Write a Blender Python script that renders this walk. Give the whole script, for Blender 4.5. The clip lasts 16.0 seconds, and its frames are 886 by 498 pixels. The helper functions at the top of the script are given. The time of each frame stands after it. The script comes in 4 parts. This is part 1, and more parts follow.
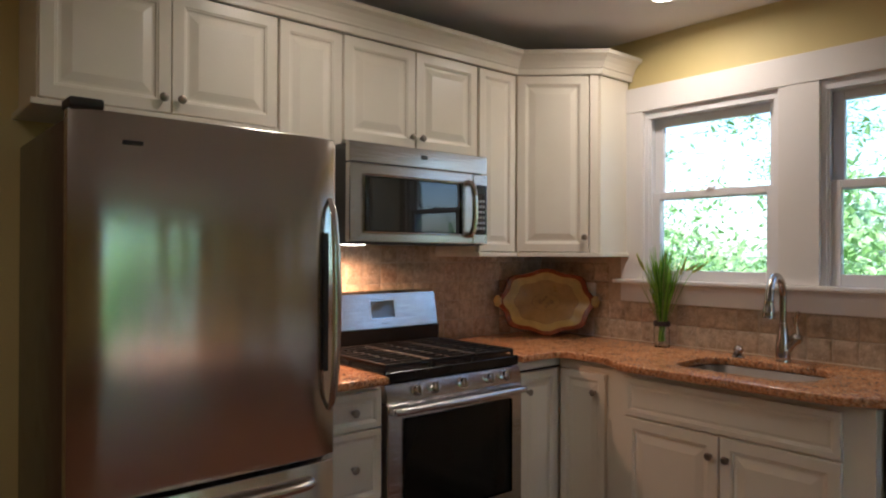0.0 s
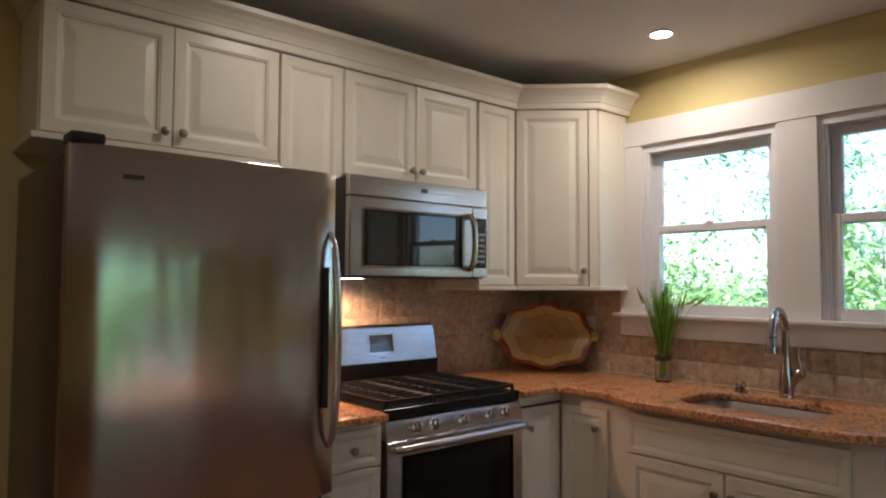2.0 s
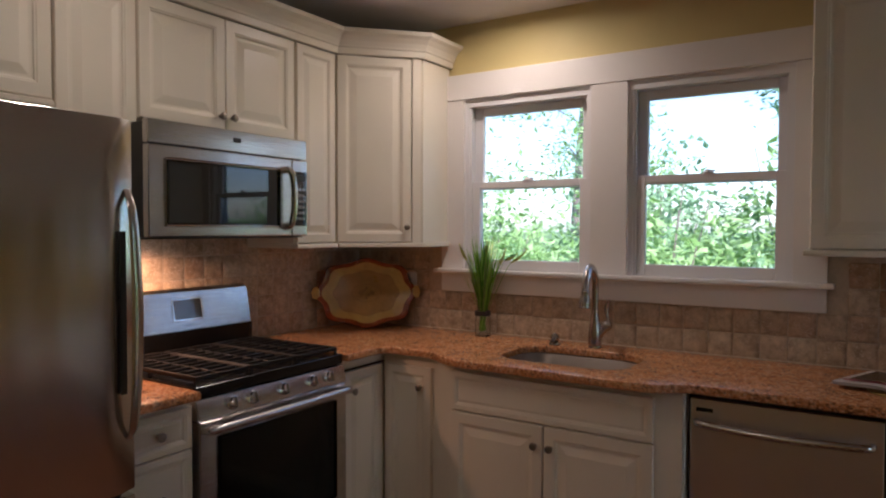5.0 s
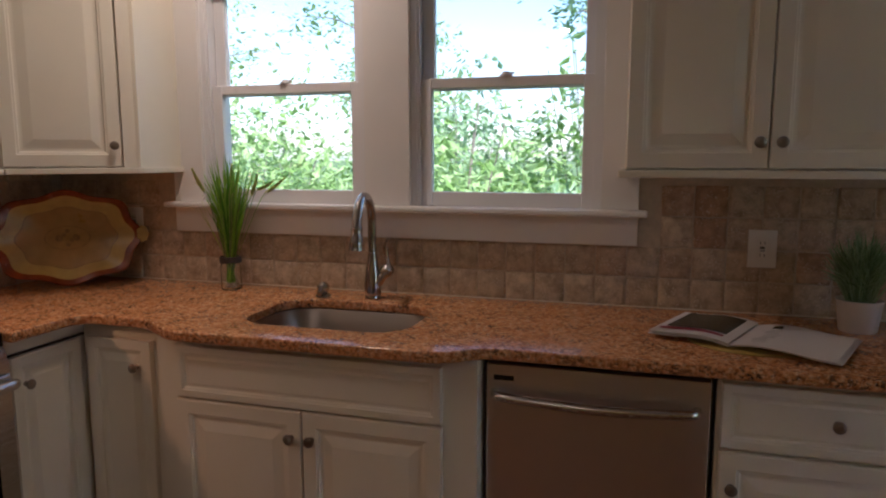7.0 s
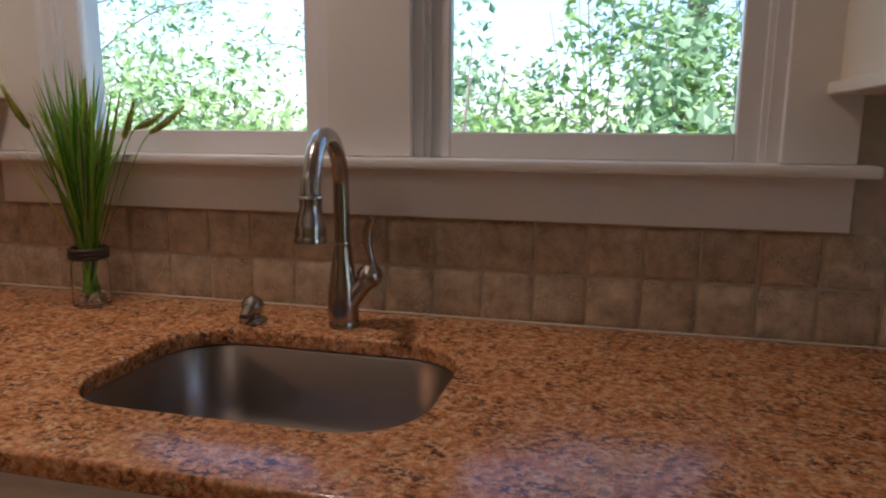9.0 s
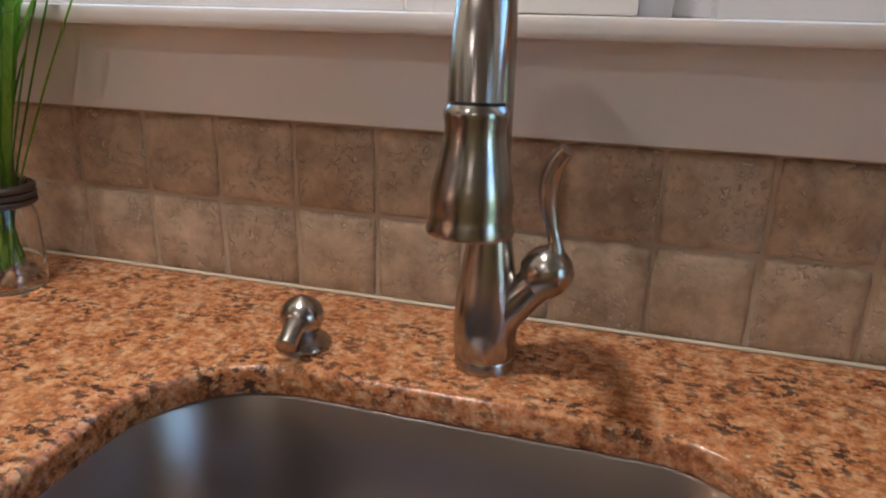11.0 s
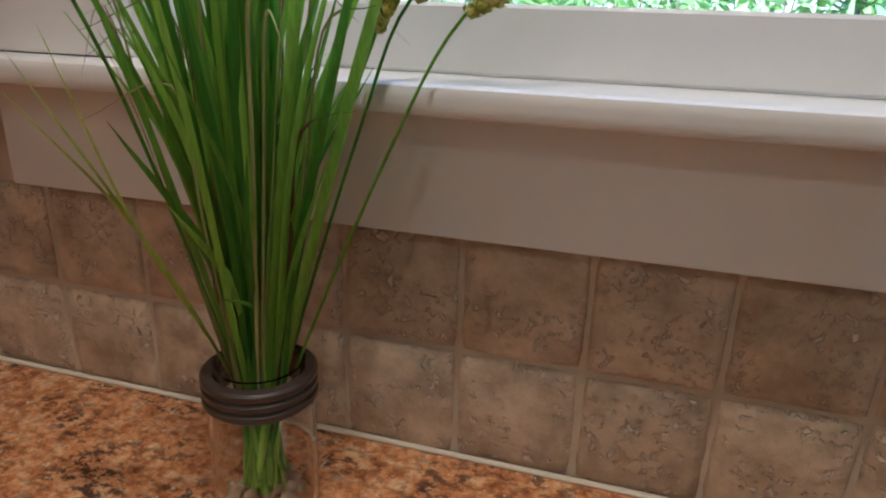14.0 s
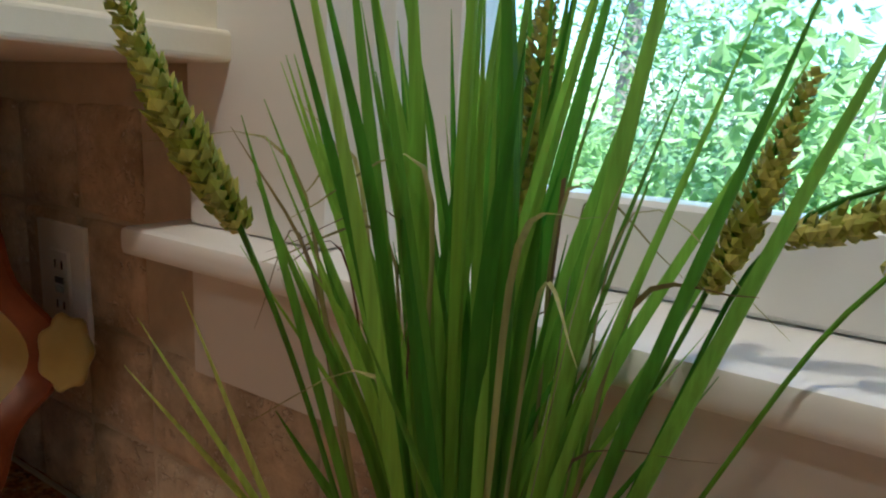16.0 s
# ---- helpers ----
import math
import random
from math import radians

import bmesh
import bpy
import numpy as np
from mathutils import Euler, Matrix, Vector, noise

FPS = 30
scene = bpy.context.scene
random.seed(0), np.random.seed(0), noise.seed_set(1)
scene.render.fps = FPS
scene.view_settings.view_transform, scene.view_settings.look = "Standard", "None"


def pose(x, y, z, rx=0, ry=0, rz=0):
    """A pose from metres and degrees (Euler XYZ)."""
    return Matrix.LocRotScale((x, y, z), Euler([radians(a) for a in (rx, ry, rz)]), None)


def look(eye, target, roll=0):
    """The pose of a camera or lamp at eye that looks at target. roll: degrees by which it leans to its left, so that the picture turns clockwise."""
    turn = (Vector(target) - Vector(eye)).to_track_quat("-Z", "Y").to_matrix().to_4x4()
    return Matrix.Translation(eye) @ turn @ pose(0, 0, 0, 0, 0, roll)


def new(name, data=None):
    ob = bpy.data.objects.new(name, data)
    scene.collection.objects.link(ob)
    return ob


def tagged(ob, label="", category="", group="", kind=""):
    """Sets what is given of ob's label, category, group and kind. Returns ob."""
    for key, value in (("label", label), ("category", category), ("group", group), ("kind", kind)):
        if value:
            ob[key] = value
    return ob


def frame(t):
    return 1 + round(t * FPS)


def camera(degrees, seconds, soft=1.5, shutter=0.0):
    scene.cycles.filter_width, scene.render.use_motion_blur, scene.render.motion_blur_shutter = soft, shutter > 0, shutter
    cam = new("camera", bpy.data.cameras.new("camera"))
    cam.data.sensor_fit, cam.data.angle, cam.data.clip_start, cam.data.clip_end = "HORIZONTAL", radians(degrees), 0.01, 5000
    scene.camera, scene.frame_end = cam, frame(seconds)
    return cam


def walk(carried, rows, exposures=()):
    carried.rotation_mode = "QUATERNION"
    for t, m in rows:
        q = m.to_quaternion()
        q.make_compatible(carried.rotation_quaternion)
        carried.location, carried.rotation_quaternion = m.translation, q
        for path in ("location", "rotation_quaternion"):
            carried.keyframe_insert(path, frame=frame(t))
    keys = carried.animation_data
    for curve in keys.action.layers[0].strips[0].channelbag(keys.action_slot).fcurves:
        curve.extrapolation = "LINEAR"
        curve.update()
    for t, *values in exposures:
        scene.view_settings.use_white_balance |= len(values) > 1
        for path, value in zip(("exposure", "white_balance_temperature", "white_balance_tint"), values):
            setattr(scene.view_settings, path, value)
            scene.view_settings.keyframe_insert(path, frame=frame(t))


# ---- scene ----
cam = camera(66.37, 16.0, 2.1)
ROWS = [
    (0, 0.0979, 0.1499, 1.3785, -40.344, 0.255, -0.201),
    (0.5, 0.1000, 0.1477, 1.3828, -39.171, 2.175, -0.188),
    (1, 0.1081, 0.1506, 1.3825, -38.734, 3.136, -0.163),
    (1.5, 0.1172, 0.1516, 1.3824, -39.016, 3.254, -0.219),
    (2, 0.0916, 0.1790, 1.3902, -40.809, 2.883, -0.249),
    (2.5, 0.0800, 0.1920, 1.3919, -42.561, 2.654, -0.161),
    (3, 0.0761, 0.1944, 1.3924, -43.746, 2.519, -0.198),
    (5.5, 0.2410, 0.3862, 1.4563, -62.698, -3.588, 0.012),
    (6, 0.3874, 0.4189, 1.4391, -68.473, -5.442, 0.190),
    (6.5, 0.6195, 0.4324, 1.4189, -71.745, -6.639, 0.236),
    (7, 0.8736, 0.5016, 1.4131, -73.526, -7.709, 0.060),
    (7.5, 1.1257, 0.6236, 1.3842, -74.816, -8.131, -0.057),
    (8, 1.3807, 0.7258, 1.3506, -75.899, -8.393, -0.184),
    (10.5, 2.4260, 1.2036, 1.2444, -73.963, -15.991, -0.944),
    (11, 2.4997, 1.2956, 1.2373, -73.728, -19.111, -1.337),
    (11.5, 2.5353, 1.4086, 1.2529, -75.311, -21.880, -2.098),
    (12, 2.5552, 1.5106, 1.2647, -77.084, -22.497, -2.126),
    (12.5, 2.5883, 1.5728, 1.2835, -76.279, -22.873, -0.713),
    (13, 2.6324, 1.6272, 1.2759, -75.335, -21.294, -0.158),
    (13.5, 2.6758, 1.6946, 1.2909, -74.958, -21.474, -0.565),
    (14, 2.7127, 1.7554, 1.2894, -73.146, -19.990, -1.674),
    (14.5, 2.739, 1.803, 1.288, -70.3, -17.6, -2.8),
    (15, 2.783, 1.832, 1.301, -65.8, -15.65, -3.6),
    (15.5, 2.840, 1.856, 1.328, -61.5, -15.15, -2.3),
    (16, 2.867, 1.873, 1.333, -56.2, -11.75, -2.8),
]
walk(cam, [(t, pose(x, y, z, 90 + pitch, roll, yaw)) for t, x, y, z, yaw, pitch, roll in ROWS],
     [(0, 1.85, 5200, 11), (3, 1.75, 5200, 11), (5.5, 1.4, 5400, 19), (8, 1.4, 5500, 19), (10.5, 1.35, 5300, 12), (11.2, 2.65, 4750, 9), (12.5, 2.5, 4750, 9), (13.5, 2.25, 4750, 8), (14.5, 1.85, 4800, 1), (16, 1.72, 4950, -1)])

# ---- daylight ----
SUN_ELEV, SUN_AZ = 50.0, 230.0          # azimuth clockwise from +y
world = bpy.data.worlds.new("sky")
scene.world = world
world.use_nodes = True
wn = world.node_tree.nodes
sky = wn.new("ShaderNodeTexSky")
sky.sky_type = "NISHITA"
sky.sun_disc = False
sky.dust_density = 1.0
sky.sun_elevation = radians(SUN_ELEV)
sky.sun_rotation = radians(SUN_AZ)
wn["Background"].inputs["Strength"].default_value = 0.15
world.node_tree.links.new(sky.outputs[0], wn["Background"].inputs["Color"])
sun = new("sun", bpy.data.lights.new("sun", "SUN"))
sun.data.energy, sun.data.angle, sun.data.color = 5.0, radians(0.6), (1.0, 0.95, 0.86)
sun_dir = Vector((math.sin(radians(SUN_AZ)) * math.cos(radians(SUN_ELEV)), math.cos(radians(SUN_AZ)) * math.cos(radians(SUN_ELEV)), math.sin(radians(SUN_ELEV))))
sun.matrix_world = look(sun_dir * 30, (0, 0, 0))

WARM = (1.0, 0.76, 0.52)
CEIL = 2.51


def lamp(name, x, y, z, watts, size, colour=WARM, spread=172):
    ob = new(name, bpy.data.lights.new(name, "AREA"))
    ob.data.shape, ob.data.size, ob.data.energy, ob.data.color, ob.data.spread = "DISK", size, watts, colour, radians(spread)
    ob.matrix_world = pose(x, y, z)
    return ob


# the third downlight is unseen, added to brighten the left wall
DOWNLIGHTS = [(2.775, 1.80, 2.2), (1.36, 2.02, 1.0), (-0.4, 1.2, 1.7)]
for lx, ly, watts in DOWNLIGHTS:
    lamp("downlight_bulb", lx, ly, CEIL - 0.012, watts, 0.085)
lamp("cooktop_bulb", 1.72, 2.70, 1.392, 1.7, 0.07, (1.0, 0.46, 0.20), 160)


# ---- materials ----
def material(name, colour, rough=0.5, metal=0.0, **more):
    """A node material; returns it with its nodes, links and main shader."""
    m = bpy.data.materials.new(name)
    m.use_nodes = True
    bsdf = m.node_tree.nodes["Principled BSDF"]
    bsdf.inputs["Base Color"].default_value = (*colour, 1)
    bsdf.inputs["Roughness"].default_value = rough
    bsdf.inputs["Metallic"].default_value = metal
    for key, value in more.items():
        bsdf.inputs[key.replace("_", " ")].default_value = value
    return m, m.node_tree.nodes, m.node_tree.links, bsdf


def coords(nodes, links, scale=(1, 1, 1), world_space=False):
    src = nodes.new("ShaderNodeNewGeometry").outputs["Position"] if world_space else nodes.new("ShaderNodeTexCoord").outputs["Object"]
    mp = nodes.new("ShaderNodeMapping")
    mp.inputs["Scale"].default_value = scale
    links.new(src, mp.inputs["Vector"])
    return mp.outputs["Vector"]


def grain(nodes, links, vec, scale, detail=4.0, rough=0.55):
    n = nodes.new("ShaderNodeTexNoise")
    n.inputs["Scale"].default_value, n.inputs["Detail"].default_value, n.inputs["Roughness"].default_value = scale, detail, rough
    links.new(vec, n.inputs["Vector"])
    return n.outputs["Fac"]


def ramp(nodes, links, fac, stops):
    r = nodes.new("ShaderNodeValToRGB")
    while len(r.color_ramp.elements) < len(stops):
        r.color_ramp.elements.new(0.5)
    for el, (pos, col) in zip(r.color_ramp.elements, stops):
        el.position, el.color = pos, (*col, 1)
    links.new(fac, r.inputs["Fac"])
    return r.outputs["Color"]


def mix(nodes, links, fac, a, b, mode="MIX"):
    n = nodes.new("ShaderNodeMix")
    n.data_type, n.blend_type = "RGBA", mode
    for sock, val in ((n.inputs[0], fac), (n.inputs[6], a), (n.inputs[7], b)):
        if isinstance(val, (int, float)):
            sock.default_value = val
        elif isinstance(val, tuple):
            sock.default_value = (*val, 1)
        else:
            links.new(val, sock)
    return n.outputs[2]


def bump(nodes, links, bsdf, height, strength, distance):
    b = nodes.new("ShaderNodeBump")
    b.inputs["Strength"].default_value, b.inputs["Distance"].default_value = strength, distance
    links.new(height, b.inputs["Height"])
    links.new(b.outputs["Normal"], bsdf.inputs["Normal"])


def painted(name, colour, rough, vary=0.06, scale=3.0, relief=0.0004):
    m, n, l, b = material(name, colour, rough)
    v = coords(n, l, world_space=True)
    lo = tuple(c * (1 - vary) for c in colour)
    hi = tuple(min(1, c * (1 + vary * 0.6)) for c in colour)
    l.new(ramp(n, l, grain(n, l, v, scale), [(0.3, lo), (0.7, hi)]), b.inputs["Base Color"])
    bump(n, l, b, grain(n, l, v, 260, 2), 0.25, relief)
    r = n.new("ShaderNodeMapRange")
    r.inputs["To Min"].default_value, r.inputs["To Max"].default_value = rough - 0.07, rough + 0.07
    l.new(grain(n, l, v, 14), r.inputs["Value"])
    l.new(r.outputs[0], b.inputs["Roughness"])
    return m


def steel(name, colour, rough, axis, wave=0.002):
    """Brushed metal; axis is the direction of the brushing."""
    m, n, l, b = material(name, colour, rough, 1.0)
    s = [900, 900, 900]
    s[axis] = 6
    v = coords(n, l, tuple(s))
    g = grain(n, l, v, 1.0, 3)
    r = n.new("ShaderNodeMapRange")
    r.inputs["To Min"].default_value, r.inputs["To Max"].default_value = rough - 0.06, rough + 0.08
    l.new(g, r.inputs["Value"])
    l.new(r.outputs[0], b.inputs["Roughness"])
    s2 = [5.0, 5.0, 0.7]
    w = grain(n, l, coords(n, l, tuple(s2)), 1.0, 2)
    mixed = n.new("ShaderNodeMath")
    mixed.operation = "MULTIPLY_ADD"
    mixed.inputs[1].default_value = (0.0002 if wave > 0.01 else 0.00005) / wave
    l.new(g, mixed.inputs[0])
    l.new(w, mixed.inputs[2])
    bump(n, l, b, mixed.outputs[0], 0.5, wave)
    return m


def granite_material():
    m, n, l, b = material("granite", (0.5, 0.25, 0.12), 0.2, Coat_Weight=0.05)
    v = coords(n, l, world_space=True)
    vs = coords(n, l, (1.0, 0.62, 1.0), world_space=True)
    base = ramp(n, l, grain(n, l, v, 75, 6, 0.7), [(0.30, (0.23, 0.08, 0.033)), (0.43, (0.53, 0.21, 0.075)), (0.53, (0.71, 0.34, 0.14)), (0.66, (0.82, 0.55, 0.32))])
    dark = ramp(n, l, grain(n, l, vs, 130, 5, 0.66), [(0.49, (0, 0, 0)), (0.56, (1, 1, 1))])
    veins = ramp(n, l, grain(n, l, vs, 22, 3), [(0.42, (0, 0, 0)), (0.62, (1, 1, 1))])
    cl = mix(n, l, 0.6, (0.75, 0.75, 0.75), veins)
    amount = mix(n, l, 1.0, dark, cl, "MULTIPLY")
    c = mix(n, l, amount, base, (0.045, 0.03, 0.028))
    pale = ramp(n, l, grain(n, l, v, 160, 3), [(0.64, (0, 0, 0)), (0.72, (1, 1, 1))])
    c = mix(n, l, pale, c, (0.78, 0.62, 0.46))
    l.new(c, b.inputs["Base Color"])
    return m


def travertine_material():
    m, n, l, b = material("travertine", (0.5, 0.37, 0.25), 0.62)
    info = n.new("ShaderNodeObjectInfo")
    v = n.new("ShaderNodeVectorMath")
    v.operation = "MULTIPLY_ADD"
    tc = n.new("ShaderNodeTexCoord")
    l.new(tc.outputs["Object"], v.inputs[0])
    v.inputs[1].default_value = (1, 1, 1)
    sp = n.new("ShaderNodeMath")
    sp.operation = "MULTIPLY"
    sp.inputs[1].default_value = 57.0
    l.new(info.outputs["Random"], sp.inputs[0])
    l.new(sp.outputs[0], v.inputs[2])
    vec = v.outputs[0]
    tone = ramp(n, l, info.outputs["Random"], [(0.0, (0.51, 0.405, 0.29)), (0.3, (0.56, 0.46, 0.345)), (0.6, (0.53, 0.42, 0.305)), (0.88, (0.59, 0.495, 0.38)), (0.96, (0.47, 0.31, 0.20))])
    mott = ramp(n, l, grain(n, l, vec, 26, 6, 0.65), [(0.28, (0.55, 0.50, 0.45)), (0.72, (1.28, 1.25, 1.2))])
    c = mix(n, l, 1.0, tone, mott, "MULTIPLY")
    where = ramp(n, l, grain(n, l, vec, 22, 2), [(0.45, (0, 0, 0)), (0.55, (1, 1, 1))])
    holes = ramp(n, l, grain(n, l, vec, 150, 3, 0.55), [(0.55, (0, 0, 0)), (0.66, (1, 1, 1))])
    pits = mix(n, l, 1.0, where, holes, "MULTIPLY")
    c = mix(n, l, pits, c, (0.68, 0.57, 0.45))
    l.new(c, b.inputs["Base Color"])
    inv = n.new("ShaderNodeMath")
    inv.operation = "MULTIPLY_ADD"
    inv.inputs[1].default_value = -1.0
    l.new(pits, inv.inputs[0])
    l.new(grain(n, l, vec, 60, 4), inv.inputs[2])
    bump(n, l, b, inv.outputs[0], 0.9, 0.0034)
    return m


def leaf_material(name, dark, light, trans=0.45, island=True):
    m, n, l, b = material(name, light, 0.45)
    rnd = n.new("ShaderNodeNewGeometry").outputs["Random Per Island"] if island else n.new("ShaderNodeObjectInfo").outputs["Random"]
    c = ramp(n, l, rnd, [(0.1, dark), (0.9, light)])
    v = coords(n, l, (400, 400, 6))
    c = mix(n, l, 0.35, c, ramp(n, l, grain(n, l, v, 1.0, 2), [(0.3, (0.35, 0.35, 0.3)), (0.7, (1.3, 1.3, 1.2))]), "MULTIPLY")
    l.new(c, b.inputs["Base Color"])
    t = n.new("ShaderNodeBsdfTranslucent")
    l.new(c, t.inputs["Color"])
    ms = n.new("ShaderNodeMixShader")
    ms.inputs[0].default_value = trans
    l.new(b.outputs[0], ms.inputs[1])
    l.new(t.outputs[0], ms.inputs[2])
    l.new(ms.outputs[0], n["Material Output"].inputs["Surface"])
    return m


def glass_material(name, tint=(1, 1, 1), rough=0.0):
    return material(name, tint, rough, Transmission_Weight=1.0, IOR=1.45)[0]


def wood_material(name, dark, light, stretch=(1, 12, 12)):
    m, n, l, b = material(name, light, 0.4)
    g = grain(n, l, coords(n, l, stretch, world_space=True), 3, 6, 0.65)
    l.new(ramp(n, l, g, [(0.3, dark), (0.7, light)]), b.inputs["Base Color"])
    bump(n, l, b, g, 0.2, 0.001)
    return m


CREAM = painted("cream_cabinet_paint", (0.80, 0.74, 0.62), 0.34, 0.04)
# toe kicks: a darker, browner cream than the cabinet fronts
KICK_CREAM = painted("darker_toe_kick_cream", (0.55, 0.49, 0.38), 0.5)
WHITE = painted("white_trim_paint", (0.82, 0.79, 0.77), 0.32, 0.03)
YELLOW = painted("yellow_wall_paint", (0.66, 0.55, 0.25), 0.6, 0.04, 2.0, 0.0008)
CEILING = painted("ceiling_paint", (0.72, 0.68, 0.66), 0.8, 0.04, 2.0, 0.0008)
VINYL = painted("window_sash_vinyl", (0.80, 0.79, 0.80), 0.3, 0.02)
OUTLET = material("white_plastic", (0.82, 0.80, 0.76), 0.3)[0]
STEEL_H = steel("brushed_steel", (0.56, 0.54, 0.52), 0.25, 0)
STEEL_F = steel("brushed_fridge_steel", (0.62, 0.595, 0.56), 0.15, 0, 0.015)
STEEL_D = steel("brushed_dishwasher_steel", (0.66, 0.61, 0.60), 0.34, 0)
STEEL_V = steel("satin_handle_steel", (0.60, 0.56, 0.52), 0.22, 2)
SINK = steel("satin_sink_steel", (0.36, 0.32, 0.29), 0.33, 0)
NICKEL = steel("brushed_nickel", (0.43, 0.40, 0.37), 0.22, 2)
KNOB = steel("aged_pewter", (0.30, 0.26, 0.22), 0.34, 2)
CHROME = material("chrome", (0.75, 0.72, 0.68), 0.1, 1.0)[0]
CASE = painted("fridge_side_enamel", (0.03, 0.028, 0.03), 0.2, 0.1, 8, 0.0001)
BLACK = material("black_enamel", (0.010, 0.010, 0.011), 0.22, Specular_IOR_Level=0.3)[0]
IRON = painted("cast_iron", (0.014, 0.014, 0.015), 0.55, 0.2, 30, 0.001)
IRON.node_tree.nodes["Principled BSDF"].inputs["Specular IOR Level"].default_value = 0.25
BLACKGLASS = material("black_glass", (0.004, 0.006, 0.006), 0.03, Specular_IOR_Level=0.7)[0]
OVENGLASS = material("oven_glass", (0.006, 0.008, 0.008), 0.10, Specular_IOR_Level=0.22)[0]
PLASTIC = material("black_plastic", (0.02, 0.02, 0.02), 0.45)[0]
RUBBER = material("black_gasket_and_gap_shade", (0.012, 0.011, 0.011), 0.7)[0]
GRANITE = granite_material()
TILE = travertine_material()
GROUT = painted("sandy_grout", (0.54, 0.45, 0.34), 0.9, 0.12, 40, 0.002)
CAULK = painted("pale_caulk", (0.72, 0.64, 0.50), 0.6)
GLASS = glass_material("window_glass")
JAR = glass_material("jar_glass", (0.97, 0.98, 0.96))
FLOORWOOD = wood_material("oak_floor", (0.15, 0.062, 0.036), (0.27, 0.125, 0.068))
DOORWOOD = wood_material("stained_door_wood", (0.25, 0.11, 0.045), (0.42, 0.20, 0.08), (12, 12, 1))
BLADE = leaf_material("grass_blade", (0.10, 0.29, 0.02), (0.38, 0.62, 0.07), 0.58, False)
WISP = leaf_material("dry_grass_wisp", (0.12, 0.05, 0.03), (0.42, 0.40, 0.14), 0.3, False)
YOUNG = leaf_material("pale_young_blade", (0.42, 0.52, 0.08), (0.60, 0.66, 0.14), 0.45, False)
SEED = leaf_material("seed_head", (0.52, 0.56, 0.09), (0.80, 0.76, 0.24), 0.5)
LEAF = leaf_material("tree_leaf", (0.22, 0.36, 0.10), (0.46, 0.62, 0.28), 0.45)
LEAF_FAR = leaf_material("far_leaf", (0.20, 0.33, 0.16), (0.42, 0.57, 0.34), 0.45)
BARK = wood_material("bark", (0.14, 0.11, 0.09), (0.28, 0.23, 0.19), (14, 14, 2))
GRASS = painted("lawn", (0.09, 0.15, 0.04), 0.9, 0.4, 2.5, 0.02)
TWINE = painted("dark_metal_band", (0.055, 0.038, 0.030), 0.4, 0.2, 60)
PEBBLE = painted("pebbles", (0.30, 0.21, 0.13), 0.45, 0.3, 60)
PLATE_RIM = painted("rust_glaze", (0.22, 0.046, 0.009), 0.25, 0.3, 30)
PLATE_CREAM = painted("cream_glaze", (0.46, 0.33, 0.09), 0.3, 0.15, 22)
PLATE_MID = painted("ochre_glaze", (0.34, 0.21, 0.06), 0.3, 0.18, 22)
PLATE_ART = painted("painted_motif", (0.25, 0.15, 0.05), 0.3, 0.3, 60)
PAPER = painted("coated_paper", (0.78, 0.74, 0.74), 0.3, 0.03)
PHOTO = painted("printed_photo", (0.06, 0.055, 0.04), 0.25, 0.6, 40)
CRIMSON = material("printed_crimson", (0.32, 0.01, 0.05), 0.3)[0]
INK = material("grey_ink", (0.30, 0.29, 0.31), 0.4)[0]
CERAMIC = painted("white_ceramic", (0.75, 0.72, 0.68), 0.3, 0.03)
SCREEN = material("display_glass", (0.03, 0.042, 0.046), 0.06)[0]
PRINT = material("panel_print", (0.35, 0.36, 0.38), 0.4)[0]
GLOW = material("lit_lamp", (1, 1, 1), 0.5)[0]
GLOW.node_tree.nodes["Principled BSDF"].inputs["Emission Color"].default_value = (1.0, 0.82, 0.60, 1)
GLOW.node_tree.nodes["Principled BSDF"].inputs["Emission Strength"].default_value = 8.0


# ---- builders ----
def part(name, bm, mat, parent=None, label="", smooth=False, m=None):
    """Links a bmesh as one mesh object, under a thing or part if one is given."""
    me = bpy.data.meshes.new(name)
    bmesh.ops.recalc_face_normals(bm, faces=bm.faces)
    bm.to_mesh(me)
    bm.free()
    for one in (mat if isinstance(mat, (list, tuple)) else [mat]):
        me.materials.append(one)
    if smooth:
        me.polygons.foreach_set("use_smooth", [True] * len(me.polygons))
        me.set_sharp_from_angle(angle=radians(smooth if smooth > 1 else 40))
    ob = new(name, me)
    if parent is not None:
        ob.parent = parent
    if m is not None:
        ob.matrix_basis = m
    if label:
        ob["label"] = label
    return ob


def thing(name, m, label, category, group=""):
    ob = new(name)
    ob.empty_display_size = 0.1
    ob.matrix_basis = m
    return tagged(ob, label, category, group)


def box(x0, x1, y0, y1, z0, z1, bevel=0.0, seg=2, bm=None):
    own = bmesh.new()
    bmesh.ops.create_cube(own, size=1, matrix=Matrix.Translation(((x0 + x1) / 2, (y0 + y1) / 2, (z0 + z1) / 2)) @ Matrix.Diagonal((x1 - x0, y1 - y0, z1 - z0, 1)))
    if bevel:
        bmesh.ops.bevel(own, geom=own.edges[:], offset=bevel, segments=seg, profile=0.7, affect="EDGES")
    return own if bm is None else join(bm, own)


def join(bm, other):
    me = bpy.data.meshes.new("tmp")
    other.to_mesh(me)
    other.free()
    bm.from_mesh(me)
    bpy.data.meshes.remove(me)
    return bm


